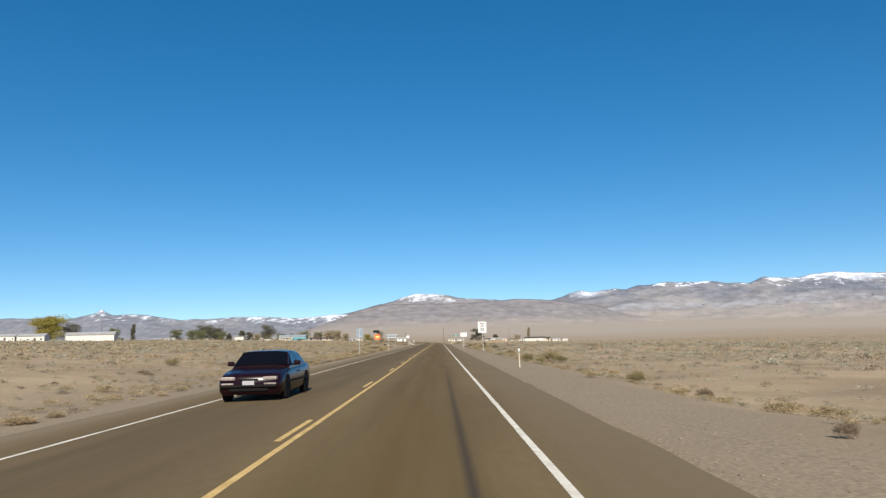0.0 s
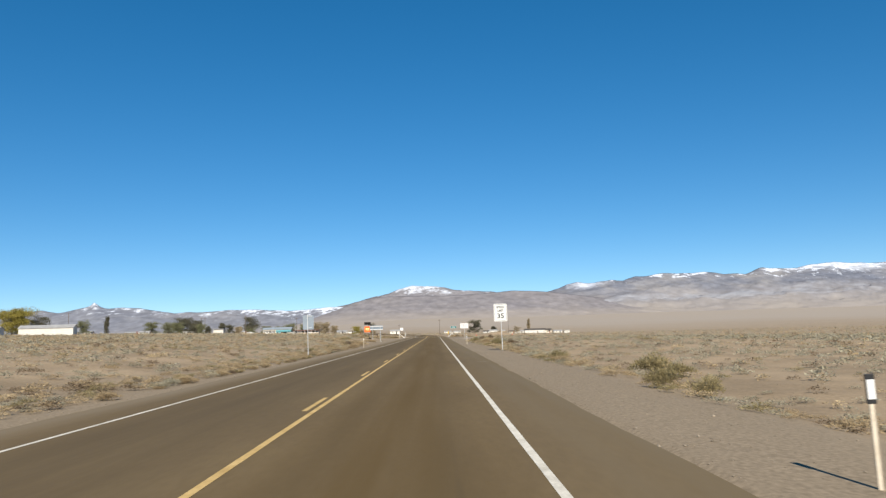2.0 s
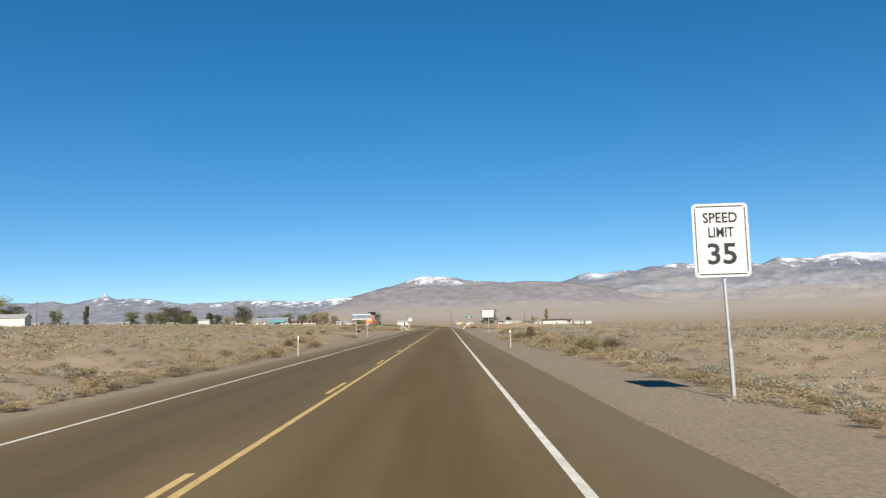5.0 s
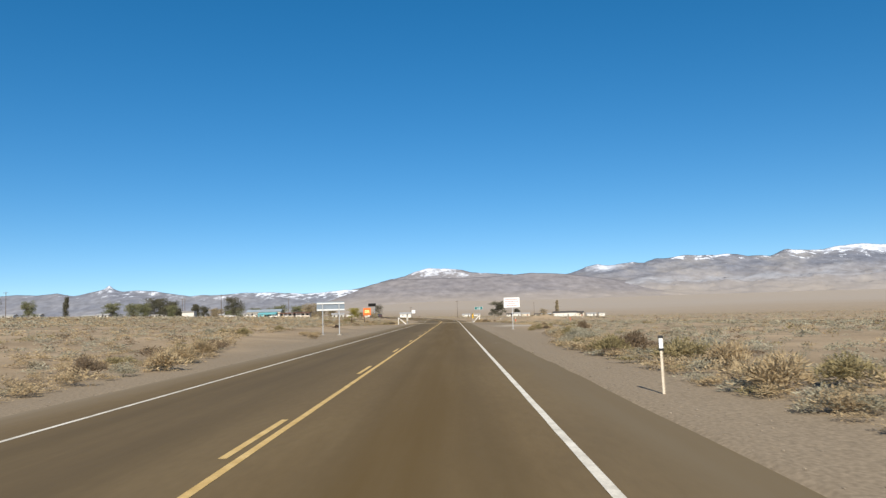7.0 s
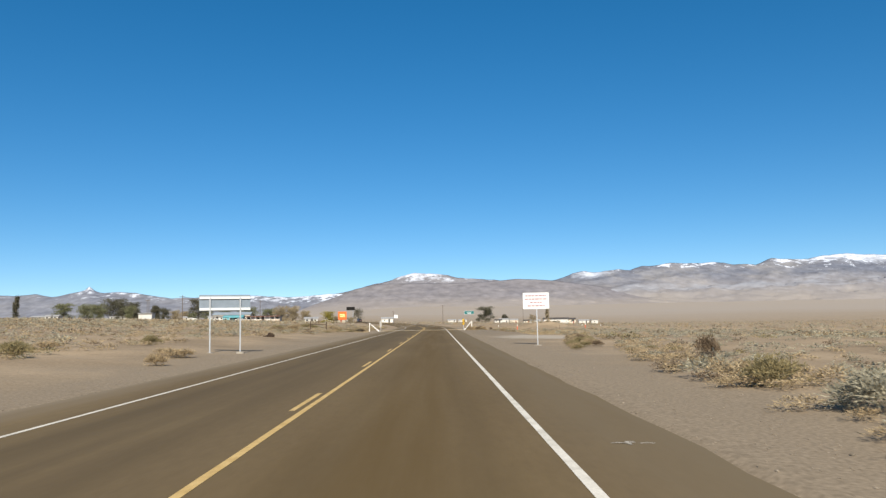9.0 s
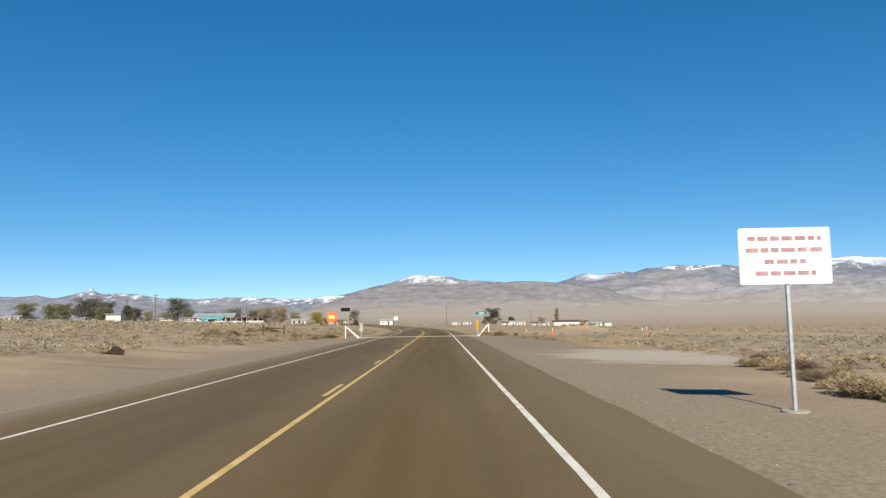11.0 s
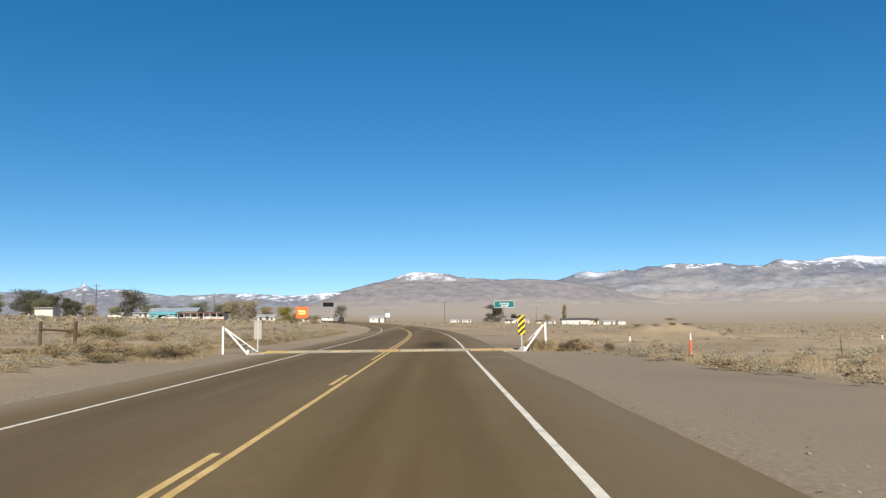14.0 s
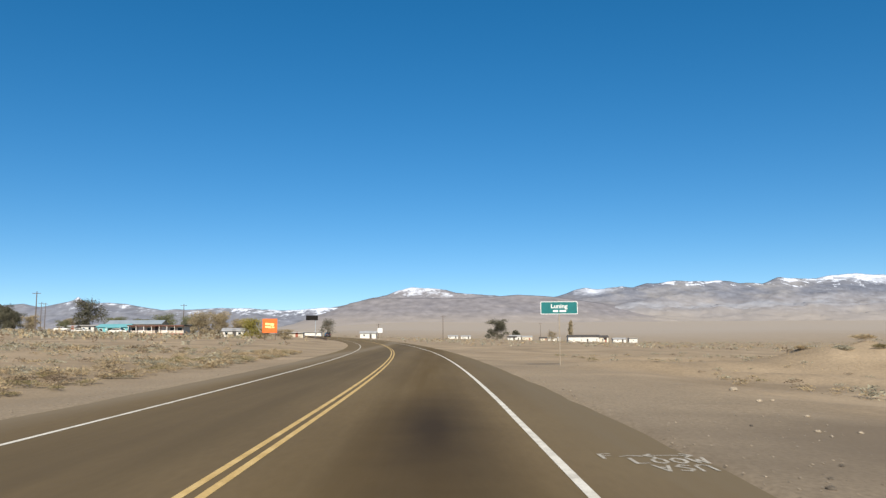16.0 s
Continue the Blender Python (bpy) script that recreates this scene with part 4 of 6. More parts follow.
def build_shrubs():
    spots = scatter()
    rng = random.Random(9)
    spots.sort(key=lambda p: abs(p[0]) + (0 if 0 < p[1] < 266 else 40))
    near, rest = spots[:60], spots[60:]
    meshes = {}
    for kind, (mat_, _) in SHRUBS.items():
        for v in range(5):
            big = 1.0 if kind != "straw" else 1.2
            V, Fc = shrub_arrays(31 * len(kind) + 17 * v, 11, 1900, 0.78 * big, 0.85)
            me = bpy.data.meshes.new("shrub")
            me.from_pydata(V.tolist(), [], Fc.tolist())
            me.materials.append(mat_)
            meshes[kind, v] = me
    for x, y, w, h, kind in [(x, y, w, 1.4 * h, k) for x, y, w, h, k in NAMED] + belts() + near:
        ob = new("shrub", meshes[kind, rng.randrange(5)])
        ob.matrix_world = Matrix.LocRotScale((x, y, ground_z(x, y)), Euler((0, 0, rng.uniform(0, 6.28))), (w, w, h))
        tagged(ob, SHRUBS[kind][1], "shrub", "roadside shrubs")
    mid = {k: [shrub_arrays(150 + 7 * i, 6, 72, 1.25, 2.6) for i in range(6)] for k in SHRUBS}
    low = {k: [shrub_arrays(100 + 7 * i, 8, 300, 0.95, 1.3) for i in range(6)] for k in SHRUBS}
    lower = {k: [shrub_arrays(200 + 7 * i, 4, 20, 1.6, 5.0) for i in range(6)] for k in SHRUBS}
    for kind, (mat_, lab) in SHRUBS.items():
        mine = [p for p in rest if p[4] == kind]
        Vs, Fs, n0 = [], [], 0
        for x, y, w, h, _ in mine:
            V, Fc = (low if abs(x) < 13 else mid if abs(x) < 30 else lower)[kind][rng.randrange(6)]
            a = rng.uniform(0, 6.28)
            c, s = math.cos(a), math.sin(a)
            k = 1.0 + min(0.8, abs(x) / 60)
            Vs.append(np.stack([x + w * k * (c * V[:, 0] - s * V[:, 1]), y + w * k * (s * V[:, 0] + c * V[:, 1]), ground_z(x, y) + h * k * V[:, 2]], 1))
            Fs.append(Fc + n0)
            n0 += len(V)
        if Vs:
            ob = raw("brush_" + kind, np.concatenate(Vs), np.concatenate(Fs), mat_)
            tagged(ob, lab + ", spread over the plain", "shrub", kind="stuff")


build_shrubs()


def build_far_brush():
    """Low brush on the plain further off, too far to tell apart."""
    rng = random.Random(21)
    base = [shrub_arrays(300 + i, 3, 14, 1.8, 7.0) for i in range(5)]
    for kind, count in (("sage", 5200), ("straw", 3200), ("dead", 1500)):
        Vs, Fs, n0 = [], [], 0
        for _ in range(count):
            y = 20 + 830 * rng.random() ** 0.8
            x = rng.choice((-1, 1)) * (70 + rng.random() ** 1.3 * (150 + y * 0.5)) if y < 330 else rng.uniform(-0.62, 0.62) * y
            s, d = along(x, y)
            if abs(d) < 13 or (abs(x) < 80 and y < 330):
                continue
            if noise.noise((x * 0.02, y * 0.02, 4.0)) < -0.25:
                continue
            w = rng.uniform(0.7, 1.7)
            V, Fc = base[rng.randrange(5)]
            Vs.append(V * np.array([w, w, w * rng.uniform(0.5, 0.85)]) * 1.25 + np.array([x, y, ground_z(x, y)]))
            Fs.append(Fc + n0)
            n0 += len(V)
        for _ in range(count // 6):
            x, y = rng.uniform(-175, -36), rng.uniform(352, 436)
            if along(x, y)[1] > -14:
                continue
            w = rng.uniform(0.8, 2.0)
            V, Fc = base[rng.randrange(5)]
            Vs.append(V * np.array([w, w, w * rng.uniform(0.5, 0.8)]) * 1.3 + np.array([x, y, ground_z(x, y)]))
            Fs.append(Fc + n0)
            n0 += len(V)
        ob = raw("far_brush_" + kind, np.concatenate(Vs), np.concatenate(Fs), SHRUBS[kind][0])
        tagged(ob, "low dry desert brush far out on the plain", "shrub", kind="stuff")


build_far_brush()


def build_stones():
    """Loose stones and gravel along the verges."""
    rng = random.Random(31)
    octa = np.array([(1, 0, 0), (-1, 0, 0), (0, 1, 0), (0, -1, 0), (0, 0, 1), (0, 0, -1)], float)
    of = np.array([(0, 2, 4), (2, 1, 4), (1, 3, 4), (3, 0, 4), (2, 0, 5), (1, 2, 5), (3, 1, 5), (0, 3, 5)])
    Vs, Fs, n0 = [], [], 0
    for _ in range(10000):
        side = 1 if rng.random() < 0.62 else -1
        y = rng.uniform(0, 300)
        d = 5.25 + abs(rng.gauss(0, 1.6)) if rng.random() < 0.7 else rng.uniform(5.3, 16)
        r = rng.uniform(0.008, 0.020) if rng.random() < 0.985 else rng.uniform(0.02, 0.045)
        x, yy = lane(y, side * d)
        V = octa * np.array([r * rng.uniform(0.7, 1.5), r * rng.uniform(0.7, 1.5), r * rng.uniform(0.45, 0.9)]) * np.array([[rng.uniform(0.75, 1.2)] for _ in range(6)])
        a = rng.uniform(0, 6.28)
        c, s = math.cos(a), math.sin(a)
        Vs.append(np.stack([x + c * V[:, 0] - s * V[:, 1], yy + s * V[:, 0] + c * V[:, 1], ground_z(x, yy) + V[:, 2] + 0.3 * r], 1))
        Fs.append(of + n0)
        n0 += 6
    ob = raw("gravel", np.concatenate(Vs), np.concatenate(Fs), STONE)
    tagged(ob, "loose tan gravel and small stones along the verge", "gravel", kind="stuff")


build_stones()


def dry_grass(x0, x1, y0, y1, count, tall, seed):
    """A stand of thin dry stalks."""
    rng = np.random.RandomState(seed)
    V = np.empty((count * 3, 3))
    for i in range(count):
        x, y = rng.uniform(x0, x1), rng.uniform(y0, y1)
        h = tall * rng.uniform(0.35, 1.0) * (0.55 + 0.6 * abs(noise.noise((x * 1.3, y * 1.3, seed))))
        a = rng.uniform(0, 6.28)
        z = ground_z(x, y)
        s = rng.uniform(0.005, 0.012)
        V[3 * i] = (x - math.cos(a) * s, y - math.sin(a) * s, z - 0.03)
        V[3 * i + 1] = (x + math.cos(a) * s, y + math.sin(a) * s, z - 0.03)
        V[3 * i + 2] = (x + rng.normal(0, 0.16) * h, y + rng.normal(0, 0.16) * h, z + h)
    ob = raw("dry_grass", V, np.arange(count * 3).reshape(-1, 3), STRAW)
    tagged(ob, "thin dry straw-coloured weeds round the guard's wing", "grass", kind="stuff")


dry_grass(6.6, 9.0, 261.6, 264.2, 3000, 0.75, 1)
dry_grass(8.2, 10.0, 260.6, 262.0, 500, 0.45, 2)
dry_grass(-12.5, -8.5, 260.6, 264.0, 2800, 0.55, 3)
dry_grass(11.5, 21.0, 249.0, 258.0, 6000, 0.40, 6)
dry_grass(14.0, 24.0, 240.0, 250.0, 3000, 0.35, 7)
dry_grass(12.4, 15.5, 226.0, 240.0, 3500, 0.50, 8)
dry_grass(-16.0, -8.0, 254.5, 259.0, 5000, 0.32, 4)
dry_grass(19.0, 29.0, 292.5, 303.5, 1800, 0.22, 5)


def loose_stone(x, y, r, material, label):
    """A single weathered stone, lumpy and half sunk."""
    bm = bmesh.new()
    bmesh.ops.create_icosphere(bm, subdivisions=2, radius=1.0)
    for v in bm.verts:
        k = 1 + 0.35 * noise.noise(v.co * 1.3 + Vector((x, y, 0)))
        v.co = Vector((v.co.x * r * 1.3 * k, v.co.y * r * k, v.co.z * r * 0.7 * k + 0.25 * r))
    ob = part("stone", bm, material)
    ob.matrix_world = pose(x, y, ground_z(x, y), 0, 0, (x * 57) % 360)
    tagged(ob, label, "stone", "loose stones on the dirt")


for x, y, r in ((10.7, 280.3, 0.11), (9.8, 276.4, 0.06), (10.2, 276.6, 0.05), (8.4, 270.8, 0.04), (9.0, 270.6, 0.035), (-18.8, 276.5, 0.3), (7.2, 266.4, 0.035), (9.3, 273.0, 0.04)):
    loose_stone(x, y, r, PALE_STONE, "pale stone lying on bare soil")
for x, y, r in ((6.0, 265.7, 0.04), (6.9, 267.2, 0.03), (6.3, 266.3, 0.025), (13.2, 276.3, 0.06), (7.6, 271.5, 0.035), (-23.0, 278.3, 0.32)):
    loose_stone(x, y, r, DARK_STONE, "dark stone lying on bare soil")


# ---- signs and posts ----
def speed_sign(x, y, zb, zt, w):
    t = thing("speed_limit_sign", "white speed limit sign on a thin steel post", "road sign", pose(x, y, ground_z(x, y), 0, 0, -1.5))
    g = ground_z(x, y)
    h = zt - zb
    part("post", bar(bmesh.new(), (0.08, 0.06, -0.4), (0.0, 0.06, zt - g - 0.06), 0.055, 0.045), GALV, t, smooth=False)
    part("anchor_sleeve", bar(bmesh.new(), (0.075, 0.06, -0.3), (0.055, 0.06, 0.95), 0.075, 0.065), GALV, t, "rusty anchor sleeve")
    part("footing", rod(bmesh.new(), (0.08, 0.06, -0.2), (0.08, 0.06, 0.03), 0.20, n=14), CONCRETE, t)
    p = part("panel", plate(bmesh.new(), w, h, 0.006, 0.08), SIGN_WHITE, t)
    p.location = (0, 0, (zb + zt) / 2 - g)
    for n, (dx, dz, sx, sz) in enumerate(((0, h / 2 - 0.055, w - 0.17, 0.022), (0, -h / 2 + 0.055, w - 0.17, 0.022), (w / 2 - 0.055, 0, 0.022, h - 0.17), (-w / 2 + 0.055, 0, 0.022, h - 0.17))):
        part("border", box(bmesh.new(), (dx, -0.006, dz), (sx, 0.004, sz)), SIGN_BLACK, p)
    lettering("word", "SPEED", 0.27, 0, h * 0.30, -0.005, SIGN_BLACK, p, w * 0.62)
    lettering("word", "LIMIT", 0.27, 0, h * 0.10, -0.005, SIGN_BLACK, p, w * 0.46)
    lettering("number", "35", 0.55, 0, -h * 0.20, -0.005, SIGN_BLACK, p, w * 0.52)
    for dz in (h * 0.3, -h * 0.3):
        part("bolt", rod(bmesh.new(), (0, -0.012, dz), (0, -0.004, dz), 0.012), GALV, p)


speed_sign(7.65, 95.9, 2.13, 3.53, 1.05)


def sign_from_behind(x, y, zb, zt, w):
    t = thing("road_sign_back", "bare metal back of a speed sign on one post", "road sign", pose(x, y, ground_z(x, y), 0, 0, 4))
    g = ground_z(x, y)
    part("post", bar(bmesh.new(), (0.02, 0, -0.4), (-0.02, 0, zt - g + 0.05), 0.05, 0.05), GALV, t)
    part("anchor_sleeve", bar(bmesh.new(), (0.02, 0, -0.3), (0.01, 0, 0.35), 0.07, 0.07), GALV, t)
    p = part("panel", plate(bmesh.new(), w, zt - zb, 0.006, 0.06), SIGN_BACK, t)
    p.location = (0.04, 0.05, (zb + zt) / 2 - g)
    for dz in (0.40, -0.40):
        part("bracket", bar(bmesh.new(), (-0.02, -0.02, dz * (zt - zb) + 0.03), (0.30, -0.02, dz * (zt - zb) + 0.03), 0.035, 0.045), GALV, p, "bright steel bracket")


sign_from_behind(-7.52, 94.9, 1.92, 3.05, 0.84)


def wide_sign_from_behind():
    x, y = -9.05, 185.0
    g = ground_z(x, y)
    t = thing("guide_sign_back", "back of a wide road sign with two bright stiffener rails", "road sign", pose(x, y, g, 0, 0, 22))
    for dx in (-0.78, 0.78):
        part("post", bar(bmesh.new(), (dx, 0, -0.4), (dx, 0, 2.98), 0.075, 0.075), GALV, t)
        part("footing", rod(bmesh.new(), (dx, 0, -0.2), (dx, 0, 0.05), 0.22, n=14), CONCRETE, t)
    p = part("panel", plate(bmesh.new(), 2.65, 0.86, 0.006, 0.05), SIGN_BACK, t)
    p.location = (0, 0.09, 2.66)
    # White stands in for sunlight on the aluminium rails.
    for z in (2.93, 2.33):
        part("rail", box(bmesh.new(), (0, 0.045, z), (2.62, 0.07, 0.13), None, 0.01), SIGN_WHITE, t, "aluminium stiffener rail, its lit white put into the colour")


wide_sign_from_behind()


def notice_board(x, y):
    g = ground_z(x, y)
    t = thing("notice_sign", "white notice sign with lines of small writing on one post", "road sign", pose(x, y, g, 0, 0, -2))
    part("post", bar(bmesh.new(), (0.02, 0.06, -0.4), (0, 0.06, 3.15), 0.07, 0.06), GALV, t)
    part("footing", rod(bmesh.new(), (0.02, 0.06, -0.2), (0.02, 0.06, 0.035), 0.24, n=14), CONCRETE, t)
    p = part("panel", plate(bmesh.new(), 1.60, 1.0, 0.006, 0.04), SIGN_WHITE, t)
    p.location = (-0.03, 0, 2.72)
    rng = random.Random(3)
    for row, wide in enumerate((1.28, 1.36, 0.72, 1.05)):
        cx = -wide / 2
        while cx < wide / 2 - 0.06:
            l = min(rng.uniform(0.10, 0.24), wide / 2 - cx)
            part("writing", box(bmesh.new(), (cx + l / 2, -0.0055, 0.31 - 0.205 * row), (l, 0.003, 0.075)), BAR_RED, p)
            cx += l + 0.045


BAR_RED = surface("faded_lettering", [(0.26, 0.14, 0.15), (0.36, 0.22, 0.23)], s1=5, s2=40, rough=0.6, bump=0.02)
notice_board(8.33, 191.1)


def delineator(x, y, lean=0.0, dark=True):
    t = thing("delineator_post", "weathered white roadside marker post with black-edged white reflector" if dark else "thin pale roadside marker post", "marker post", pose(x, y, ground_z(x, y), 0, lean, 0), "roadside marker posts")
    part("post", box(bmesh.new(), (-0.008, 0, 0.38), (0.046, 0.018, 1.05), None, 0.005), POST_BROWN, t)
    # Groove's shade painted as a strip of darker grey.
    part("flange", box(bmesh.new(), (0.022, 0.006, 0.37), (0.014, 0.03, 1.03), None, 0.003), POST_DULL, t, "edge flange with its shade put into a darker grey")
    if dark:
        head = part("head", box(bmesh.new(), (-0.004, -0.006, 0.955), (0.094, 0.022, 0.29), None, 0.008), SIGN_BLACK, t, "black reflector backing")
        part("reflector", box(bmesh.new(), (-0.004, -0.019, 0.95), (0.078, 0.006, 0.19), None, 0.002), SIGN_WHITE, head, "white reflector sheet")
    else:
        part("cap", box(bmesh.new(), (0, 0, 0.98), (0.075, 0.026, 0.22), None, 0.008), PLASTIC_WHITE, t, "white reflector head")


delineator(6.65, 42.1, -1.5)
delineator(6.22, 128.0, -1.0)
delineator(-6.75, 40.0, 0.8, False)
delineator(-5.95, 124.6, 0.5, False)


def town_sign(x, y):
    g = ground_z(x, y)
    t = thing("town_sign", "green town name sign with white border on a post", "road sign", pose(x, y, g, 0, 0, -3))
    part("post", bar(bmesh.new(), (0, 0.06, -0.4), (0, 0.06, 3.27 - g), 0.05, 0.05), POST_DULL, t)
    p = part("panel", plate(bmesh.new(), 1.92, 0.66, 0.008, 0.06), SIGN_WHITE, t)
    p.location = (0, 0, 2.90 - g)
    part("face", plate(bmesh.new(), 1.86, 0.60, 0.010, 0.05), SIGN_GREEN, p).location = (0, -0.002, 0)
    lettering("town_name", "Luning", 0.30, 0.0, 0.08, -0.010, SIGN_WHITE, p, 0.86)
    for i, w in enumerate((0.26, 0.34)):
        part("writing", box(bmesh.new(), (-0.19 + 0.38 * i, -0.009, -0.165), (w, 0.003, 0.10)), SIGN_WHITE, p)


town_sign(8.6, 298.0)


def hazard_marker(x, y, turned, plain=False):
    g = ground_z(x, y)
    label = "grey back of a roadside object marker" if plain else "yellow and black striped object marker on a steel post"
    t = thing("object_marker", label, "road sign", pose(x, y, g, 0, 0, turned))
    part("post", bar(bmesh.new(), (0, 0.03, -0.3), (0, 0.03, 1.62), 0.06, 0.05), GALV, t)
    if plain:
        for dx in (-0.10, 0.10):
            part("panel", plate(bmesh.new(), 0.16, 0.92, 0.006, 0.02), MARKER_GREY, t).location = (dx, 0, 1.14)
        return
    p = part("panel", plate(bmesh.new(), 0.33, 0.94, 0.006, 0.03), SIGN_YELLOW, t)
    p.location = (0, -0.004, 1.23)
    for k in range(-2, 6):
        # stripes slope down to the left, cut off at the panel's edge
        poly = []
        z0 = -0.78 + k * 0.265
        for px, pz in ((-0.163, z0), (0.163, z0 + 0.30), (0.163, z0 + 0.30 + 0.14), (-0.163, z0 + 0.14)):
            poly.append((px, pz))
        bm = bmesh.new()
        f = bm.faces.new([bm.verts.new((px, -0.0065, pz)) for px, pz in poly])
        for z, keep in ((0.465, 1), (-0.465, -1)):
            bmesh.ops.bisect_plane(bm, geom=bm.verts[:] + bm.edges[:] + bm.faces[:], plane_co=(0, 0, z), plane_no=(0, 0, keep), clear_outer=True)
        if bm.faces:
            part("stripe", bm, SIGN_BLACK, p)
        else:
            bm.free()
    for dz in (0.41, -0.41):
        part("bolt", rod(bmesh.new(), (0, -0.016, dz), (0, -0.004, dz), 0.014), GALV, p)


hazard_marker(6.17, 260.7, -9)
hazard_marker(-6.45, 261.9, 14, plain=True)


# ---- cattle guard ----
def cattle_guard():
    x0, x1, y0, y1 = -6.35, 6.0, GUARD_0, GUARD_1
    t = thing("cattle_guard", "worn yellow steel cattle guard across the road", "cattle guard", pose(0, 0, 0))
    part("pit", box(bmesh.new(), ((x0 + x1) / 2, (y0 + y1) / 2, -0.30), (x1 - x0, y1 - y0, 0.1)), PIT_DARK, t)
    for y in (y0 - 0.15, y1 + 0.15):
        part("sill", box(bmesh.new(), ((x0 + x1) / 2, y, -0.17), (x1 - x0 + 0.5, 0.29, 0.36), None, 0.02), CONCRETE, t, "grey concrete sill")
    for x in (x0 - 0.1, x1 + 0.1):
        part("end_beam", box(bmesh.new(), (x, (y0 + y1) / 2, -0.12), (0.16, y1 - y0 + 0.05, 0.30), None, 0.02), CONCRETE, t)
    n, rails = 11, 10
    pw = (x1 - x0) / n
    pitch = (y1 - y0) / rails
    rng = random.Random(8)
    slabs = {}
    for style in (GUARD_YELLOW, GUARD_GREY, GUARD_PALE):
        bm = bmesh.new()
        box(bm, (0, 0, 0), (pw - 0.07, pitch * 0.955, 0.09), None, 0.010)
        slabs[style] = bpy.data.meshes.new("rail")
        bm.to_mesh(slabs[style])
        bm.free()
        slabs[style].materials.append(style)
    for i in range(n):
        cx = x0 + pw * (i + 0.5)
        base = GUARD_GREY if i in (2, 4, 8) else GUARD_PALE if i in (1, 3, 6, 7) else GUARD_YELLOW
        for j in range(rails):
            ob = new("rail", slabs[GUARD_PALE if rng.random() < 0.08 else base])
            ob.parent = t
            ob.location = (cx + rng.uniform(-0.006, 0.006), y0 + pitch * (j + 0.5), -0.035 + rng.uniform(-0.006, 0.004))
        # Supports take the pit's painted shade colour too.
        part("support", box(bmesh.new(), (cx, (y0 + y1) / 2, -0.17), (0.10, y1 - y0 - 0.02, 0.16)), PIT_DARK, t)


cattle_guard()


def guard_wing(side):
    """A white A-frame leaning from the guard's end up to an outer post."""
    xi, xo = (6.30, 7.48) if side > 0 else (-6.68, -8.18)
    g = ground_z(xo, 262)
    t = thing("guard_wing", "white-painted A-frame wing beside the cattle guard", "fence wing", pose(0, 0, 0), "cattle guard wings")
    yo = 262.1
    top = Vector((xo - side * 0.10, yo, 1.16))
    part("post", bar(bmesh.new(), (xo, yo, g - 0.3), (xo, yo, 1.27), 0.09, 0.09), PAINT_WHITE, t)
    feet = [Vector((xi, GUARD_0 + 0.15, -0.1)), Vector((xi, GUARD_1 - 0.15, -0.1))]
    for f in feet:
        part("leg", bar(bmesh.new(), f, top, 0.075, 0.06), PAINT_WHITE, t)
    for k in (0.12, 0.38, 0.62):
        part("rung", bar(bmesh.new(), feet[0].lerp(top, k), feet[1].lerp(top, k), 0.045, 0.045), PAINT_WHITE, t)
    part("foot_stub", rod(bmesh.new(), (xi + side * 0.02, GUARD_0 + 0.1, -0.3), (xi + side * 0.02, GUARD_0 + 0.1, 0.17), 0.055), PAINT_WHITE, t)


guard_wing(1)
guard_wing(-1)


def fence_brace():
    t = thing("fence_brace", "dark weathered wooden H-brace of an old fence", "fence", pose(0, 0, 0))
    a, b = Vector((-17.3, 262.6, 0)), Vector((-14.55, 260.4, 0))
    for p, h in ((a, 1.22), (b, 1.28)):
        z = ground_z(p.x, p.y)
        part("post", rod(bmesh.new(), (p.x, p.y, z - 0.3), (p.x + 0.02, p.y, z + h), 0.085, 0.075, 10), WOOD_DARK, t)
    part("rail", rod(bmesh.new(), (a.x, a.y, ground_z(a.x, a.y) + 0.82), (b.x, b.y, ground_z(b.x, b.y) + 0.82), 0.055, 0.05, 10), WOOD_DARK, t)


fence_brace()


def tube_marker(x, y):
    t = thing("tube_marker", "faded orange tube marker with a white top", "marker post", pose(x, y, ground_z(x, y), 0, 1.5, 0))
    bm = bmesh.new()
    rod(bm, (0, 0, -0.05), (0, 0, 0.78), 0.085, 0.052, 14)
    part("tube", bm, ORANGE_FADED, t, smooth=False)
    part("sleeve", rod(bmesh.new(), (0, 0, 0.78), (0, 0, 0.92), 0.05, 0.047, 14), PLASTIC_WHITE, t)
    part("tip", rod(bmesh.new(), (0, 0, 0.92), (0, 0, 1.12), 0.038, 0.026, 12), PLASTIC_WHITE, t)
    part("foot", rod(bmesh.new(), (0, 0, -0.05), (0, 0, 0.05), 0.16, 0.13, 14), RUBBER, t)


tube_marker(14.4, 261.7)
tube_marker(25.2, 263.7)


def stub_post(x, y, h):
    t = thing("fence_stub", "thin dull steel fence post with a white-painted top", "fence post", pose(x, y, ground_z(x, y), 2, -3, 0), "fence stubs")
    dark = h > 1.0
    h = 0.75 if dark else h
    part("post", bar(bmesh.new(), (0, 0, -0.2), (0, 0, h), 0.035, 0.03), WOOD_DARK if dark else POST_DULL, t)
    top = 0.06 if dark else 0.24
    part("painted_top", box(bmesh.new(), (0, 0, h - top / 2), (0.075, 0.06, top), None, 0.01), POST_DULL if dark else PLASTIC_WHITE, t, "weathered painted top")
    part("cap", box(bmesh.new(), (0, 0, h + 0.01), (0.07, 0.06, 0.05), None, 0.008), WOOD_DARK, t)


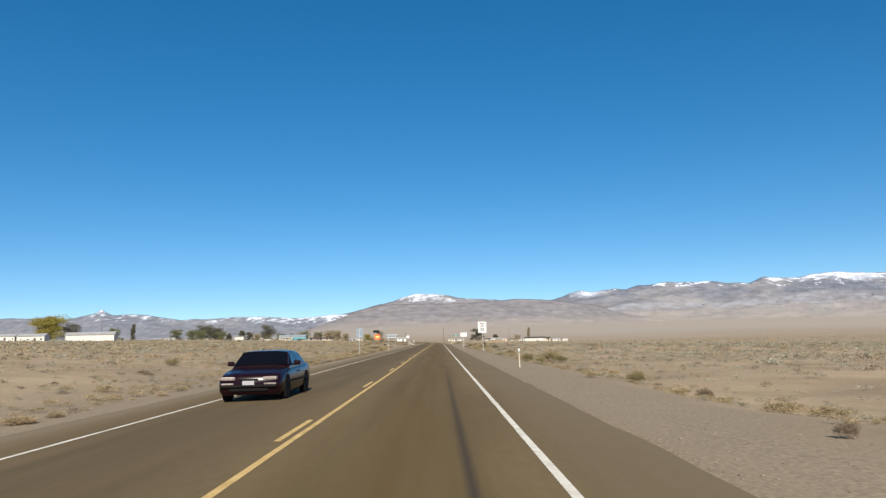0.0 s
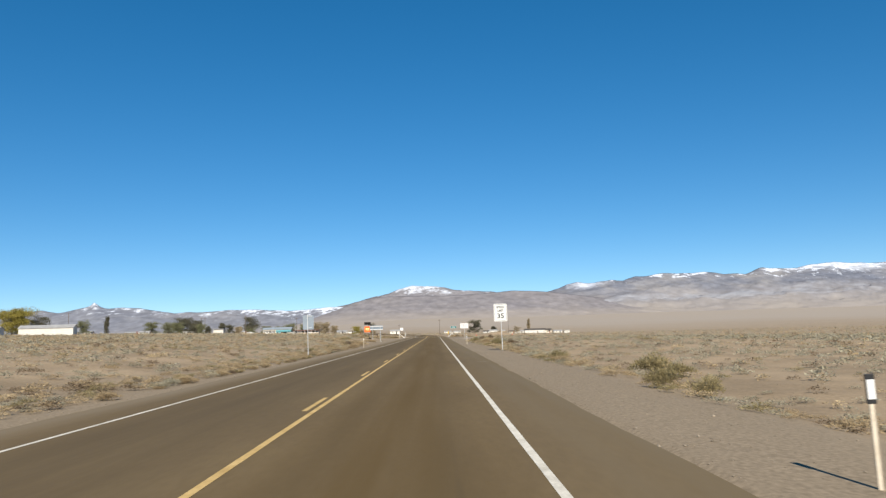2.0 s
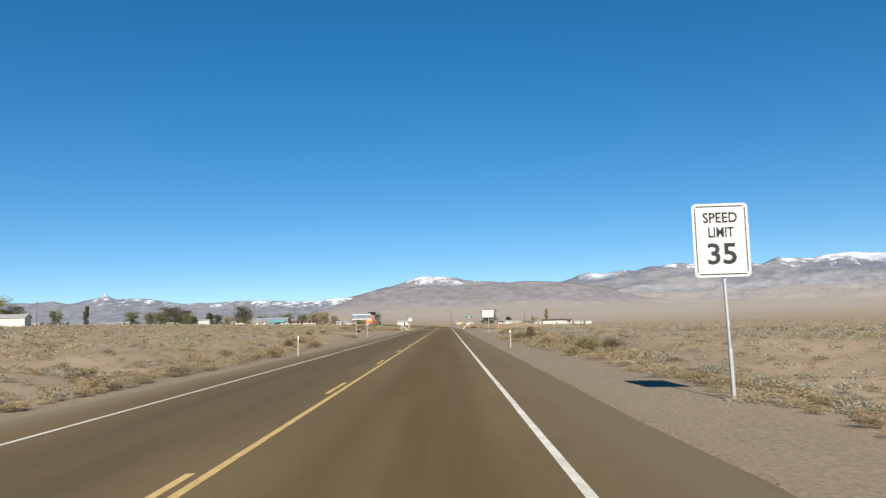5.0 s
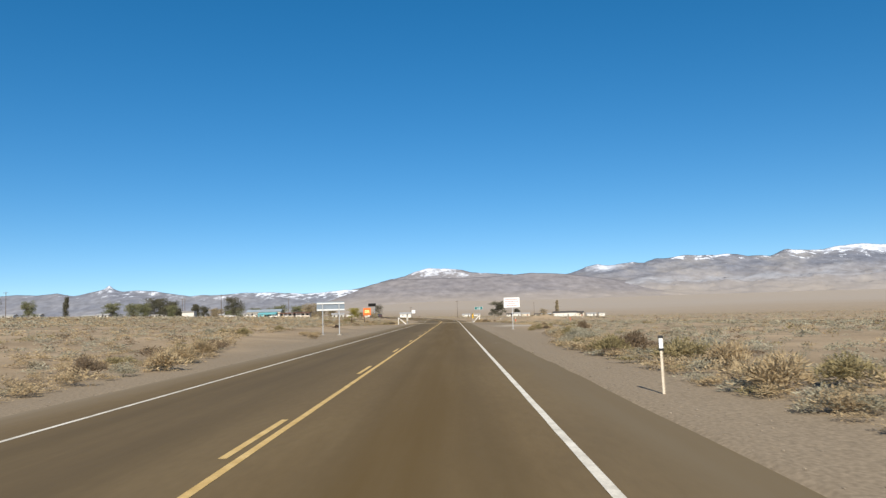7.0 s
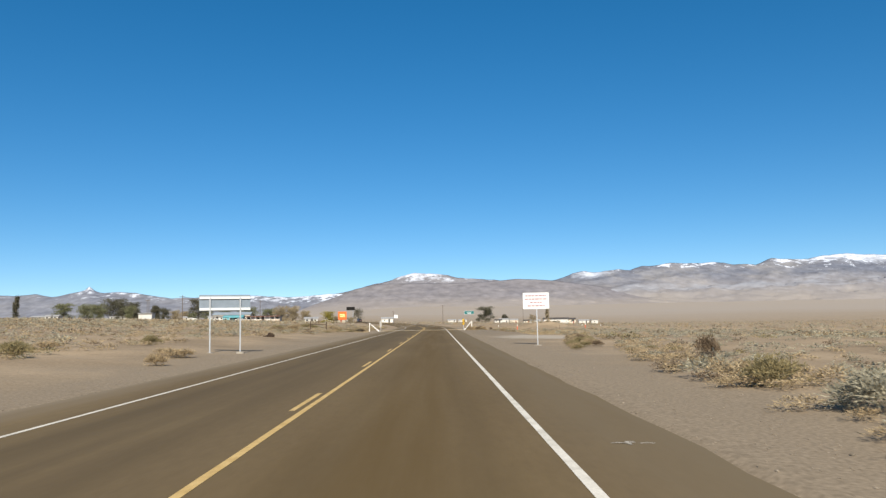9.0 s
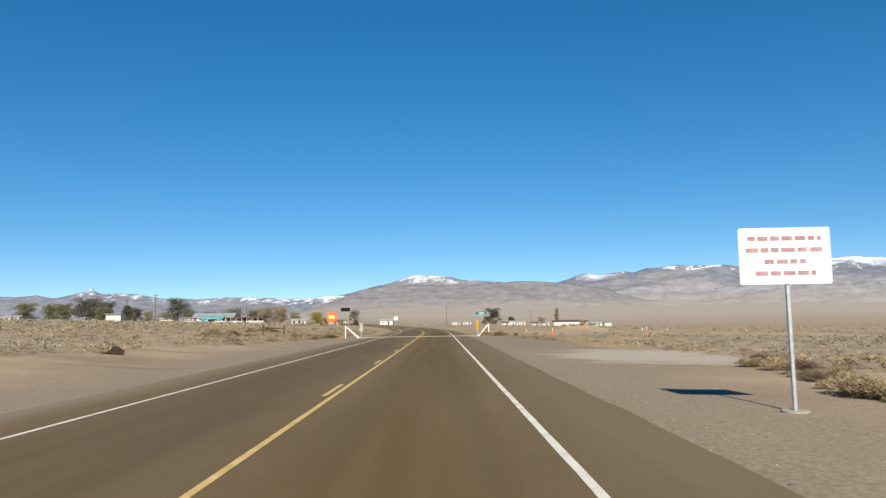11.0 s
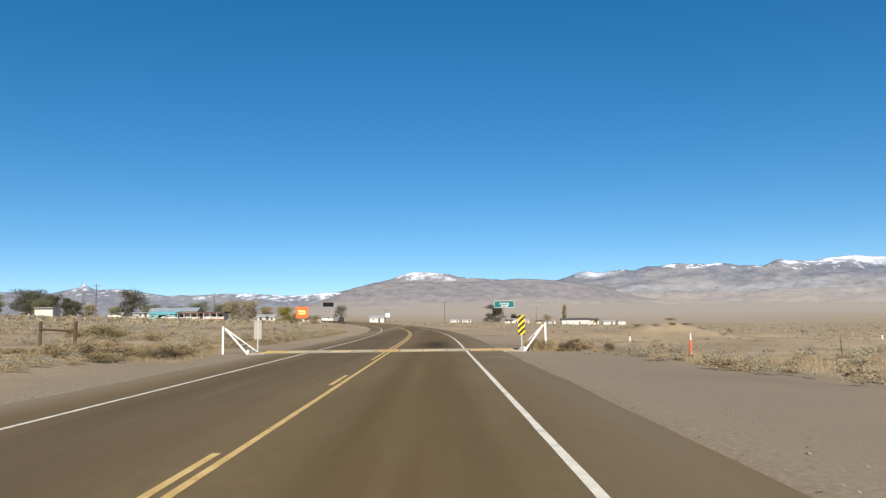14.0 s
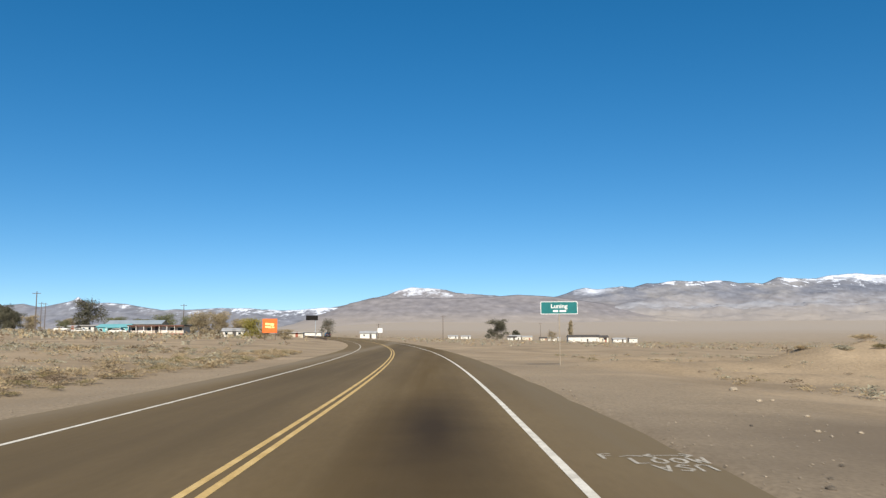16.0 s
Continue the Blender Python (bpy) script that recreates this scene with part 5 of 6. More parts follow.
for x, y, h in ((11.62, 262.1, 0.80), (24.7, 263.4, 0.9), (27.9, 264.9, 0.9), (20.6, 259.6, 1.12)):
    stub_post(x, y, h)


def tyre_scrap(x, y):
    """Torn strips of tyre, humped at one end with a tail along the ground."""
    t = thing("tyre_scrap", "torn dark brown tyre scrap heaped on the dirt", "debris", pose(x, y, ground_z(x, y), 0, 0, 8))
    for k, (cx, w, h, tall) in enumerate(((0.12, 0.30, 0.20, 0.32), (0.02, 0.24, 0.18, 0.26), (-0.30, 0.26, 0.12, 0.12), (0.34, 0.12, 0.10, 0.10))):
        bm = bmesh.new()
        bmesh.ops.create_icosphere(bm, subdivisions=3, radius=1.0)
        for v in bm.verts:
            q = 1 + 0.55 * noise.noise(v.co * 2.1 + Vector((3.0 * k, 1, 0))) + 0.2 * noise.noise(v.co * 6.0)
            v.co = Vector((cx + v.co.x * w * q, v.co.y * h * q, v.co.z * tall * q))
        part("strip", bm, SCRAP, t)


SCRAP = surface("dusty_torn_rubber", [(0.022, 0.015, 0.011), (0.06, 0.042, 0.03)], s1=6, s2=30, rough=0.95, bump=0.4, spec=0.1)
tyre_scrap(-12.9, 213.4)


# ---- cars ----
def loft(bm, sections):
    """Skin over rings of points, closed at both ends."""
    rings = [[bm.verts.new(p) for p in sec] for sec in sections]
    for p, q in zip(rings, rings[1:]):
        n = len(p)
        for k in range(n):
            bm.faces.new((p[k], p[(k + 1) % n], q[(k + 1) % n], q[k]))
    bm.faces.new(rings[0][::-1])
    bm.faces.new(rings[-1])
    bmesh.ops.recalc_face_normals(bm, faces=bm.faces[:])
    return bm


def car(name, label, m, paint, length, width, deck, roof, tall, suv=False):
    """A car facing -y, standing on z = 0, its nose at y = 0."""
    t = thing(name, label, "car", m)
    hw, L = width / 2, length

    def ring(y, w, zlo, zmid, ztop, crown):
        half = [(w * 0.90, zlo), (w * 0.985, zlo + 0.09), (w, zmid), (w * 0.985, ztop - 0.12), (w * 0.90, ztop - 0.02), (w * 0.5, ztop + crown)]
        return [(x, y, z) for x, z in half] + [(-x, y, z) for x, z in reversed(half)]

    tail = deck + (0.45 if suv else 0.10)
    body = loft(bmesh.new(), [ring(0.00, hw * 0.86, 0.22, 0.42, deck - 0.16, 0.0), ring(0.06, hw * 0.93, 0.18, 0.42, deck - 0.12, 0.01), ring(0.35, hw * 0.98, 0.16, 0.45, deck - 0.07, 0.02), ring(L * 0.16, hw, 0.16, 0.47, deck - 0.02, 0.02), ring(L * 0.30, hw, 0.16, 0.48, deck + 0.05, 0.01),
                              ring(L * 0.55, hw, 0.16, 0.48, deck + 0.06, 0.0), ring(L * 0.80, hw, 0.21, 0.50, deck + 0.08, 0.0), ring(L * 0.93, hw * 0.98, 0.23, 0.50, tail if not suv else deck + 0.1, 0.01), ring(L - 0.05, hw * 0.94, 0.27, 0.50, deck + 0.04, 0.0), ring(L, hw * 0.88, 0.32, 0.50, deck - 0.02, 0.0)])
    b = part("body", body, paint, t, smooth=True)
    f0, f1 = L * 0.285, L * 0.41
    r0, r1 = (L * 0.93, L * 0.985) if suv else (L * 0.72, L * 0.86)
    rw, bw = hw * 0.76, hw * 0.93
    zb, zr = deck + 0.04, roof

    def cab(y, w, z, w2, z2):
        half = [(w, z), ((w + w2) / 2 + 0.02, (z + z2) / 2), (w2, z2 - 0.035), (w2 * 0.9, z2), (w2 * 0.4, z2 + 0.02)]
        return [(x, y, zz) for x, zz in half] + [(-x, y, zz) for x, zz in reversed(half)]

    cabin = bmesh.new()
    ys = [f0, f1, (f1 + r0) / 2, r0, r1]
    tops = [zb + 0.03, zr, zr + 0.02, zr - 0.01, zb + 0.05 if not suv else zr - 0.30]
    ws = [rw * 1.12, rw, rw, rw * 0.99, rw * 1.05]
    loft(cabin, [cab(y, bw, zb - 0.05, w2, z2) for y, z2, w2 in zip(ys, tops, ws)])
    c = part("cabin", cabin, paint, t, smooth=False)

    def pane(pname, pts, lift):
        bm = bmesh.new()
        vs = [bm.verts.new(p) for p in pts]
        f = bm.faces.new(vs)
        bm.normal_update()
        nrm = f.normal.copy()
        ctr = f.calc_center_median()
        if nrm.dot(ctr - Vector((0, L * 0.55, deck * 0.9))) < 0:
            bmesh.ops.reverse_faces(bm, faces=[f])
            nrm = -nrm
        ext = bmesh.ops.extrude_face_region(bm, geom=[f])
        bmesh.ops.translate(bm, vec=nrm * lift, verts=[v for v in ext["geom"] if isinstance(v, bmesh.types.BMVert)])
        bmesh.ops.recalc_face_normals(bm, faces=bm.faces[:])
        return part(pname, bm, CAR_GLASS, c)

    pane("windscreen", [(-bw * 0.93, f0 + 0.04, zb + 0.05), (bw * 0.93, f0 + 0.04, zb + 0.05), (rw * 0.94, f1 - 0.02, zr - 0.03), (-rw * 0.94, f1 - 0.02, zr - 0.03)], 0.03)
    pane("rear_window", [(-bw * 0.85, r1 - 0.03, zb + 0.09), (-rw * 0.88, r0 + 0.03, zr - 0.06), (rw * 0.88, r0 + 0.03, zr - 0.06), (bw * 0.85, r1 - 0.03, zb + 0.09)], 0.03)
    mid = (f1 + r0) / 2 - 0.1
    for s in (-1, 1):
        for ya0, ya1, yb1, yb0 in ((f0 + 0.28, f1 + 0.05, mid - 0.04, mid - 0.04), (mid + 0.04, mid + 0.04, r0 - 0.08, r1 - 0.25)):
            pane("side_window", [(s * (bw + 0.004), ya0, zb + 0.05), (s * (rw + 0.012), ya1, zr - 0.07), (s * (rw + 0.012), yb1, zr - 0.07), (s * (bw + 0.004), yb0, zb + 0.05)], 0.015)
        mir = part("wing_mirror", box(bmesh.new(), (s * (hw + 0.09), f0 + 0.42, zb + 0.10), (0.19, 0.11, 0.13), None, 0.03), paint, t)
        part("mirror_arm", box(bmesh.new(), (s * (hw - 0.02), f0 + 0.42, zb + 0.06), (0.14, 0.06, 0.05), None, 0.01), CAR_TRIM, mir)
        part("headlamp", box(bmesh.new(), (s * hw * 0.64, 0.045, deck - 0.205), (hw * 0.46, 0.14, 0.095), Matrix.Rotation(radians(-7 * s), 4, "Z"), 0.025), LAMP_GLASS, t, "clear headlamp lens")
        part("indicator", box(bmesh.new(), (s * hw * 0.66, 0.005, 0.465), (hw * 0.38, 0.08, 0.045), Matrix.Rotation(radians(-6 * s), 4, "Z"), 0.015), LAMP_GLASS, t)
        part("tail_lamp", box(bmesh.new(), (s * hw * 0.70, L - 0.03, deck - 0.09), (hw * 0.40, 0.10, 0.16), None, 0.02), LAMP_RED, t, "red tail lamp lens")
        part("side_moulding", box(bmesh.new(), (s * (hw + 0.004), L * 0.5, 0.48), (0.022, L * 0.62, 0.055), None, 0.008), CAR_TRIM, t)
        part("door_handle", box(bmesh.new(), (s * (hw + 0.004), L * 0.53, deck - 0.10), (0.03, 0.16, 0.035), None, 0.008), CAR_TRIM, t)
    part("front_bumper", box(bmesh.new(), (0, -0.005, 0.405), (width * 0.88, 0.16, 0.07), None, 0.025), CAR_TRIM, t)
    part("lower_grille", box(bmesh.new(), (0, 0.01, 0.315), (width * 0.60, 0.10, 0.09), None, 0.02), CAR_TRIM, t)
    part("grille", box(bmesh.new(), (0, 0.03, deck - 0.235), (hw * 0.62, 0.10, 0.045), None, 0.015), CAR_TRIM, t)
    part("rear_bumper", box(bmesh.new(), (0, L - 0.02, 0.42), (width * 0.90, 0.16, 0.16), None, 0.03), CAR_TRIM, t)
    for y in (-0.055, L + 0.065):
        part("number_plate", box(bmesh.new(), (0, y, 0.47 if y < 0 else 0.62), (0.31, 0.012, 0.155), None, 0.004), PLATE, t, "pale blank number plate")
    for s in (-1, 1):
        for y in (L * 0.19, L * 0.80):
            cx = s * (hw - 0.09)
            bm = bmesh.new()
            prof = [(0.19, 0.085), (0.27, 0.095), (0.30, 0.085), (0.312, 0.05), (0.312, -0.05), (0.30, -0.085), (0.27, -0.095), (0.19, -0.085)]
            n = 22
            rings = [[bm.verts.new((cx + w, y + r * math.cos(6.2832 * k / n), 0.312 + r * math.sin(6.2832 * k / n))) for r, w in prof] for k in range(n)]
            for k in range(n):
                p, q = rings[k], rings[(k + 1) % n]
                for i in range(len(prof)):
                    bm.faces.new((p[i], p[(i + 1) % len(prof)], q[(i + 1) % len(prof)], q[i]))
            bmesh.ops.recalc_face_normals(bm, faces=bm.faces[:])
            wh = part("tyre", bm, RUBBER, t, smooth=True)
            rm = bmesh.new()
            rod(rm, (cx - 0.06, y, 0.312), (cx + 0.06, y, 0.312), 0.195, n=20)
            for k in range(5):
                a = 6.2832 * k / 5
                box(rm, (cx + s * 0.062, y + 0.11 * math.cos(a), 0.312 + 0.11 * math.sin(a)), (0.02, 0.17, 0.05), Matrix.Rotation(a, 4, "X"))
            part("rim", rm, ALLOY, wh)
            part("wheel_arch", rod(bmesh.new(), (s * (hw - 0.16), y, 0.33), (s * (hw + 0.002), y, 0.33), 0.350, n=24), RUBBER, t)
    return t


car("sedan", "dark maroon four-door sedan of the late eighties on the road", pose(-2.68, 20.3, road_z(22, -2.7), 0, 0, -1.0), CAR_MAROON, 4.30, 1.70, 0.81, 1.27, 1.27)
car("suv", "black sport utility vehicle seen from behind on the bend", pose(*lane(563, 1.9), road_z(563, 1.9), 0, 0, 180 + math.degrees(291 / BEND_R)), CAR_BLACK, 4.6, 1.86, 1.02, 1.72, 1.72, suv=True)


# ---- trees ----
def tree(name, label, x, y, h, wide, leaf, seed, bare=0.0, trunk=0.32, columnar=False, leaf_size=0.22, count=10000, lean=0.0):
    """A tapered trunk with limbs, and a crown of many small leaf clumps with gaps."""
    rng = random.Random(seed)
    t = thing(name, label, "tree", pose(x, y, ground_z(x, y), 0, 0, 0))
    base_h = h * (0.10 if columnar else 0.16)
    bm = bmesh.new()
    p = Vector((0, 0, -0.4))
    pts = [p]
    for k in range(1, 6):
        pts.append(Vector((rng.uniform(-0.06, 0.06) * h * 0.6 + lean * k * 0.1, rng.uniform(-0.05, 0.05) * h * 0.4, base_h * 0.6 + (h * 0.72 - base_h * 0.6) * k / 5)))
    r = trunk * (h / 9) ** 0.6
    for k in range(5):
        rod(bm, pts[k], pts[k + 1], r * (1 - 0.17 * k), r * (1 - 0.17 * (k + 1)), 8)
    part("trunk", bm, BARK, t)
    lobes = []
    for k in range(9 if not columnar else 12):
        at = rng.uniform(0.25, 1.0)
        i = min(4, int(at * 5))
        root = pts[i].lerp(pts[i + 1], at * 5 - i if at * 5 - i < 1 else 1)
        a = 2.399 * k + rng.uniform(-0.4, 0.4)
        out = wide / 2 * rng.uniform(0.35, 0.72) if not columnar else wide / 2 * 0.4
        tip = Vector((math.cos(a) * out, math.sin(a) * out, min(h * 0.90, root.z + h * rng.uniform(0.10, 0.30))))
        lb = bmesh.new()
        knee = root.lerp(tip, 0.5) + Vector((0, 0, -0.04 * h))
        rod(lb, root, knee, r * 0.40, r * 0.26, 6)
        rod(lb, knee, tip, r * 0.26, r * 0.08, 6)
        for _ in range(4 if bare < 0.4 else 10):
            e = tip.lerp(knee, rng.random() * 0.6)
            rod(lb, e, e + Vector((rng.gauss(0, 0.10), rng.gauss(0, 0.10), rng.uniform(0.04, 0.16))) * h, r * 0.09, r * 0.03, 4)
        part("limb", lb, BARK, t)
        lobes.append((tip, wide * rng.uniform(0.16, 0.27) * (0.6 if columnar else 1.0), h * rng.uniform(0.09, 0.17)))
    if not columnar:
        for k in range(26):
            a = rng.uniform(0, 6.28)
            q = rng.random() ** 0.6 * wide * 0.46 * (1 - 0.45 * k / 25)
            lobes.append((Vector((math.cos(a) * q, math.sin(a) * q, h * (0.12 + 0.72 * k / 25))), wide * rng.uniform(0.13, 0.22), h * rng.uniform(0.08, 0.14)))
    else:
        for k in range(16):
            lobes.append((Vector((rng.gauss(0, 0.1) * wide, rng.gauss(0, 0.1) * wide, h * (0.08 + 0.86 * k / 15))), wide * 0.38 * (1 - 0.55 * k / 15), h * 0.07))
    nr = np.random.RandomState(seed)
    n = int(count * 0.9 * (1 - bare))
    V = np.empty((n * 3, 3))
    pick = nr.randint(len(lobes), size=n)
    for i in range(n):
        c, lr, lh = lobes[pick[i]]
        d = nr.normal(0, 1, 3)
        d /= np.linalg.norm(d)
        q = nr.uniform(0.1, 1.0) ** 0.5 * (1.5 if nr.rand() < 0.12 else 1.0)
        o = np.array([c.x + d[0] * lr * q, c.y + d[1] * lr * q, c.z + d[2] * lh * q])
        u, w = nr.normal(0, 1, 3), nr.normal(0, 1, 3)
        s = leaf_size * nr.uniform(0.5, 1.2) * h / 10
        V[3 * i], V[3 * i + 1], V[3 * i + 2] = o - u / np.linalg.norm(u) * s, o + u / np.linalg.norm(u) * s, o + w / np.linalg.norm(w) * s * 1.3
    V[:, 2] = np.maximum(V[:, 2], 0.15)
    raw("crown", V, np.arange(n * 3).reshape(-1, 3), leaf, t)
    return t


tree("cottonwood", "broad cottonwood with yellow autumn leaves by white buildings", -257, 510, 18.0, 27, LEAF_YELLOW, 1, count=20000, leaf_size=0.20)
tree("cottonwood", "dark half-bare tree beside the yellow cottonwood", -246, 522, 13, 15, LEAF_DARK, 2, bare=0.4)
tree("poplar", "tall narrow dark green poplar on the plain", -206, 526, 11.4, 4.6, LEAF_DARK, 3, columnar=True, count=5000)
tree("elm", "dull green broad tree among sheds", -162, 484, 7.6, 10, LEAF_GREEN, 4)
tree("elm", "dull green broad tree among sheds", -153, 486, 7.4, 10, LEAF_GREEN, 5)
tree("elm", "large dark tree behind the sheds", -158, 526, 10.6, 14, LEAF_DARK, 6, count=12000)
tree("elm", "large dark tree behind the sheds", -150, 528, 9.4, 9, LEAF_DARK, 7)
tree("juniper", "small dark tree beside a white shed", -120, 479, 7.2, 4.6, LEAF_DARK, 8, bare=0.1)
tree("juniper", "low dark bushy tree beside a white shed", -128, 479, 5.0, 4.4, LEAF_DARK, 9)
tree("cottonwood", "open grey-green tree with spreading limbs", -111, 510, 10.8, 11, LEAF_DARK, 10, bare=0.42, count=12000)
tree("elm", "low brown tree behind a trailer", -120, 517, 5.0, 6, LEAF_BROWN, 30, bare=0.2)
for x, y, h, w, k in ((-68.0, 489, 7.2, 8.5, 11), (-63.0, 491, 7.6, 8.5, 12), (-57.5, 493, 5.6, 6.0, 40)):
    tree("elm", "tan-leaved spreading tree beside the long low motel", x, y, h, w, LEAF_BROWN, k, bare=0.05)
for x, y, h, w, k in ((-123.0, 560, 6.2, 10, 41), (-113.0, 562, 5.6, 9, 42), (-104.0, 560, 5.4, 9, 43)):
    tree("elm", "hazy grey-green tree in a row behind the village", x, y, h, w, LEAF_GREEN, k)
tree("elm", "dull green broad tree among sheds", -146, 482, 7.4, 8, LEAF_GREEN, 44)
tree("juniper", "low dark bushy tree beside a white shed", -113.5, 471, 5.6, 5.5, LEAF_DARK, 45)
tree("elm", "low brown bushy tree near the poles", -108.5, 470, 4.6, 5.5, LEAF_BROWN, 46)
tree("elm", "low brown bushy tree near the poles", -105.0, 481, 3.6, 5.0, LEAF_GREEN, 47)
tree("elm", "low dry bush beside the orange sign", -28.4, 415, 2.4, 4.0, LEAF_BROWN, 48, trunk=0.15)
tree("elm", "dark green trees behind the teal house", -88, 515, 7.0, 10, LEAF_GREEN, 13)
tree("elm", "dark green trees behind the teal house", -78, 512, 6.4, 8, LEAF_GREEN, 14)
tree("elm", "yellowish bushy tree beside an orange sign", -37.3, 424, 4.6, 5.8, LEAF_YELLOW, 15, trunk=0.25, bare=0.1)
tree("elm", "brown bare bush beside the yellow tree", -34.6, 425, 3.0, 3.0, LEAF_BROWN, 16, bare=0.5, trunk=0.2)
tree("cottonwood", "small bare tree with dark upper twigs near the bend", -42.6, 580, 8.2, 7, LEAF_DARK, 17, bare=0.72)
tree("cottonwood", "large dark rounded tree among roadside houses", 34.8, 663, 11.4, 12.0, LEAF_DARK, 53, bare=0.25, count=12000)
tree("poplar", "bare upright poplar behind a long white house", 89.8, 757, 13.5, 4.4, LEAF_BROWN, 19, bare=0.6, columnar=True)
tree("elm", "small dark tree behind a white house row", 64.0, 850, 8.0, 7.5, LEAF_DARK, 20, bare=0.2)
tree("elm", "small brown bare tree between houses", 80.5, 775, 7.2, 8, LEAF_BROWN, 21, bare=0.5)
tree("elm", "dusty grey tree on the plain", -195, 469, 8.4, 8, LEAF_GREEN, 22, bare=0.25)
tree("elm", "grey-green tree at the edge of the village", -137, 495, 7.0, 8, LEAF_GREEN, 23, bare=0.2)
tree("elm", "dark round bushy tree by a shed", -143, 500, 5.5, 7, LEAF_DARK, 24)


# ---- buildings ----
def house(name, label, x, y, w, d, h, wall, roof, yaw=0.0, pitch=0.22, wins=3, door=True, flat=False, porch=False, base=None, category="house"):
    """A small low building: walls with a gable, an overhanging roof, windows and a door set into the front."""
    g = min(ground_z(x - w / 2, y), ground_z(x + w / 2, y), ground_z(x, y)) - 0.05
    t = thing(name, label, category, pose(x, y, g, 0, 0, yaw))
    rng = random.Random(int(x * 10) + int(y))
    eave = h * (0.92 if flat else 0.74)
    bm = bmesh.new()
    box(bm, (0, 0, eave / 2), (w, d, eave))
    part("wall", bm, wall, t)
    if flat:
        part("roof", box(bmesh.new(), (0, -0.2, eave + 0.09), (w + 0.5, d + 0.9, 0.20), None, 0.03), roof, t)
    else:
        rise = h - eave
        bm = bmesh.new()
        o, k = 0.35, 0.12
        prof = [(-d / 2 - o, eave - 0.08), (0, eave + rise), (d / 2 + o, eave - 0.08), (d / 2 + o, eave - 0.08 + k), (0, eave + rise + k), (-d / 2 - o, eave - 0.08 + k)]
        ends = [[bm.verts.new((sx_ * (w / 2 + o), py, pz)) for py, pz in prof] for sx_ in (-1, 1)]
        for i in range(6):
            bm.faces.new((ends[0][i], ends[0][(i + 1) % 6], ends[1][(i + 1) % 6], ends[1][i]))
        for e in ends:
            bm.faces.new((e[0], e[1], e[4], e[5]))
            bm.faces.new((e[1], e[2], e[3], e[4]))
        bmesh.ops.recalc_face_normals(bm, faces=bm.faces[:])
        part("roof", bm, roof, t)
        for sx_ in (-1, 1):
            bm = bmesh.new()
            tri = [bm.verts.new((sx_ * (w / 2 - 0.06), py, pz)) for py, pz in ((-d / 2, eave), (d / 2, eave), (0, eave + rise))]
            f = bm.faces.new(tri)
            ext = bmesh.ops.extrude_face_region(bm, geom=[f])
            bmesh.ops.translate(bm, vec=(sx_ * 0.06, 0, 0), verts=[v for v in ext["geom"] if isinstance(v, bmesh.types.BMVert)])
            bmesh.ops.recalc_face_normals(bm, faces=bm.faces[:])
            part("gable", bm, wall, t)
    slots = wins + (1 if door else 0)
    di = slots // 2 if door else -1
    for i in range(slots):
        cx = -w / 2 + w * (i + 0.5 + rng.uniform(-0.22, 0.22)) / slots
        if i == di:
            part("door", box(bmesh.new(), (cx, -d / 2 - 0.02, 1.0), (0.9, 0.08, 2.0), None, 0.02), WALL_RED if wall is WALL_CREAM else ROOF_DARK, t)
        else:
            ww = min(rng.choice((0.6, 0.8, 1.4)), w / slots * 0.4)
            wz = min(1.45, eave * 0.62)
            tall = rng.choice((0.4, 0.55, 0.7))
            win = part("window", box(bmesh.new(), (cx, -d / 2 - 0.015, wz), (ww + 0.12, 0.07, tall + 0.12), None, 0.01), PAINT_WHITE, t)
            part("pane", box(bmesh.new(), (cx, -d / 2 - 0.05, wz), (ww, 0.02, tall)), WIN_DARK, win)
    if base is not None:
        part("skirting", box(bmesh.new(), (0, -d / 2 - 0.03, 0.22), (w + 0.04, 0.06, 0.44)), base, t)
    if porch:
        part("porch_roof", box(bmesh.new(), (w * 0.1, -d / 2 - 0.9, eave - 0.15), (w * 0.5, 1.8, 0.12), None, 0.02), roof, t)
        for px in (-w * 0.13, w * 0.33):
            part("porch_post", bar(bmesh.new(), (px, -d / 2 - 1.7, 0), (px, -d / 2 - 1.7, eave - 0.2), 0.12, 0.12), PAINT_WHITE, t)
    return t


house("long_shed", "long white metal shed with a pale roof", -159.3, 349, 11.4, 7, 4.3, WALL_WHITE, ROOF_GREY, 12, wins=0, door=False, category="shed")
house("long_shed", "long white metal shed with a pale roof", -149.5, 351.2, 9.0, 7, 4.6, WALL_WHITE, ROOF_GREY, 12, wins=0, door=False, category="shed")
house("house", "low white house with a pale roof and dark windows", -189.7, 366, 12.2, 7, 4.0, WALL_WHITE, ROOF_GREY, 8, wins=3)
house("house", "low white house with a pale roof and dark windows", -203, 366, 11.0, 7, 3.7, WALL_WHITE, ROOF_GREY, 8, wins=3)
house("house", "low white house among trees far off", -176, 496, 11, 6, 1.92, WALL_CREAM, ROOF_GREY, 5, wins=3)
house("house", "small white house in front of green trees", -163.5, 478, 5.5, 5, 2.2, WALL_WHITE, ROOF_GREY, 5, wins=2)
house("trailer", "long low white trailer parked on the plain", -153, 520, 7.6, 2.6, 2.0, WALL_WHITE, ROOF_GREY, 0, wins=3, flat=True, category="trailer")
house("house", "low white house at the village edge", -198, 482, 5.0, 5, 2.32, WALL_WHITE, ROOF_GREY, 4, wins=2)
house("house", "low white house at the village edge", -222, 498, 9.0, 5, 2.32, WALL_WHITE, ROOF_GREY, 4, wins=2)
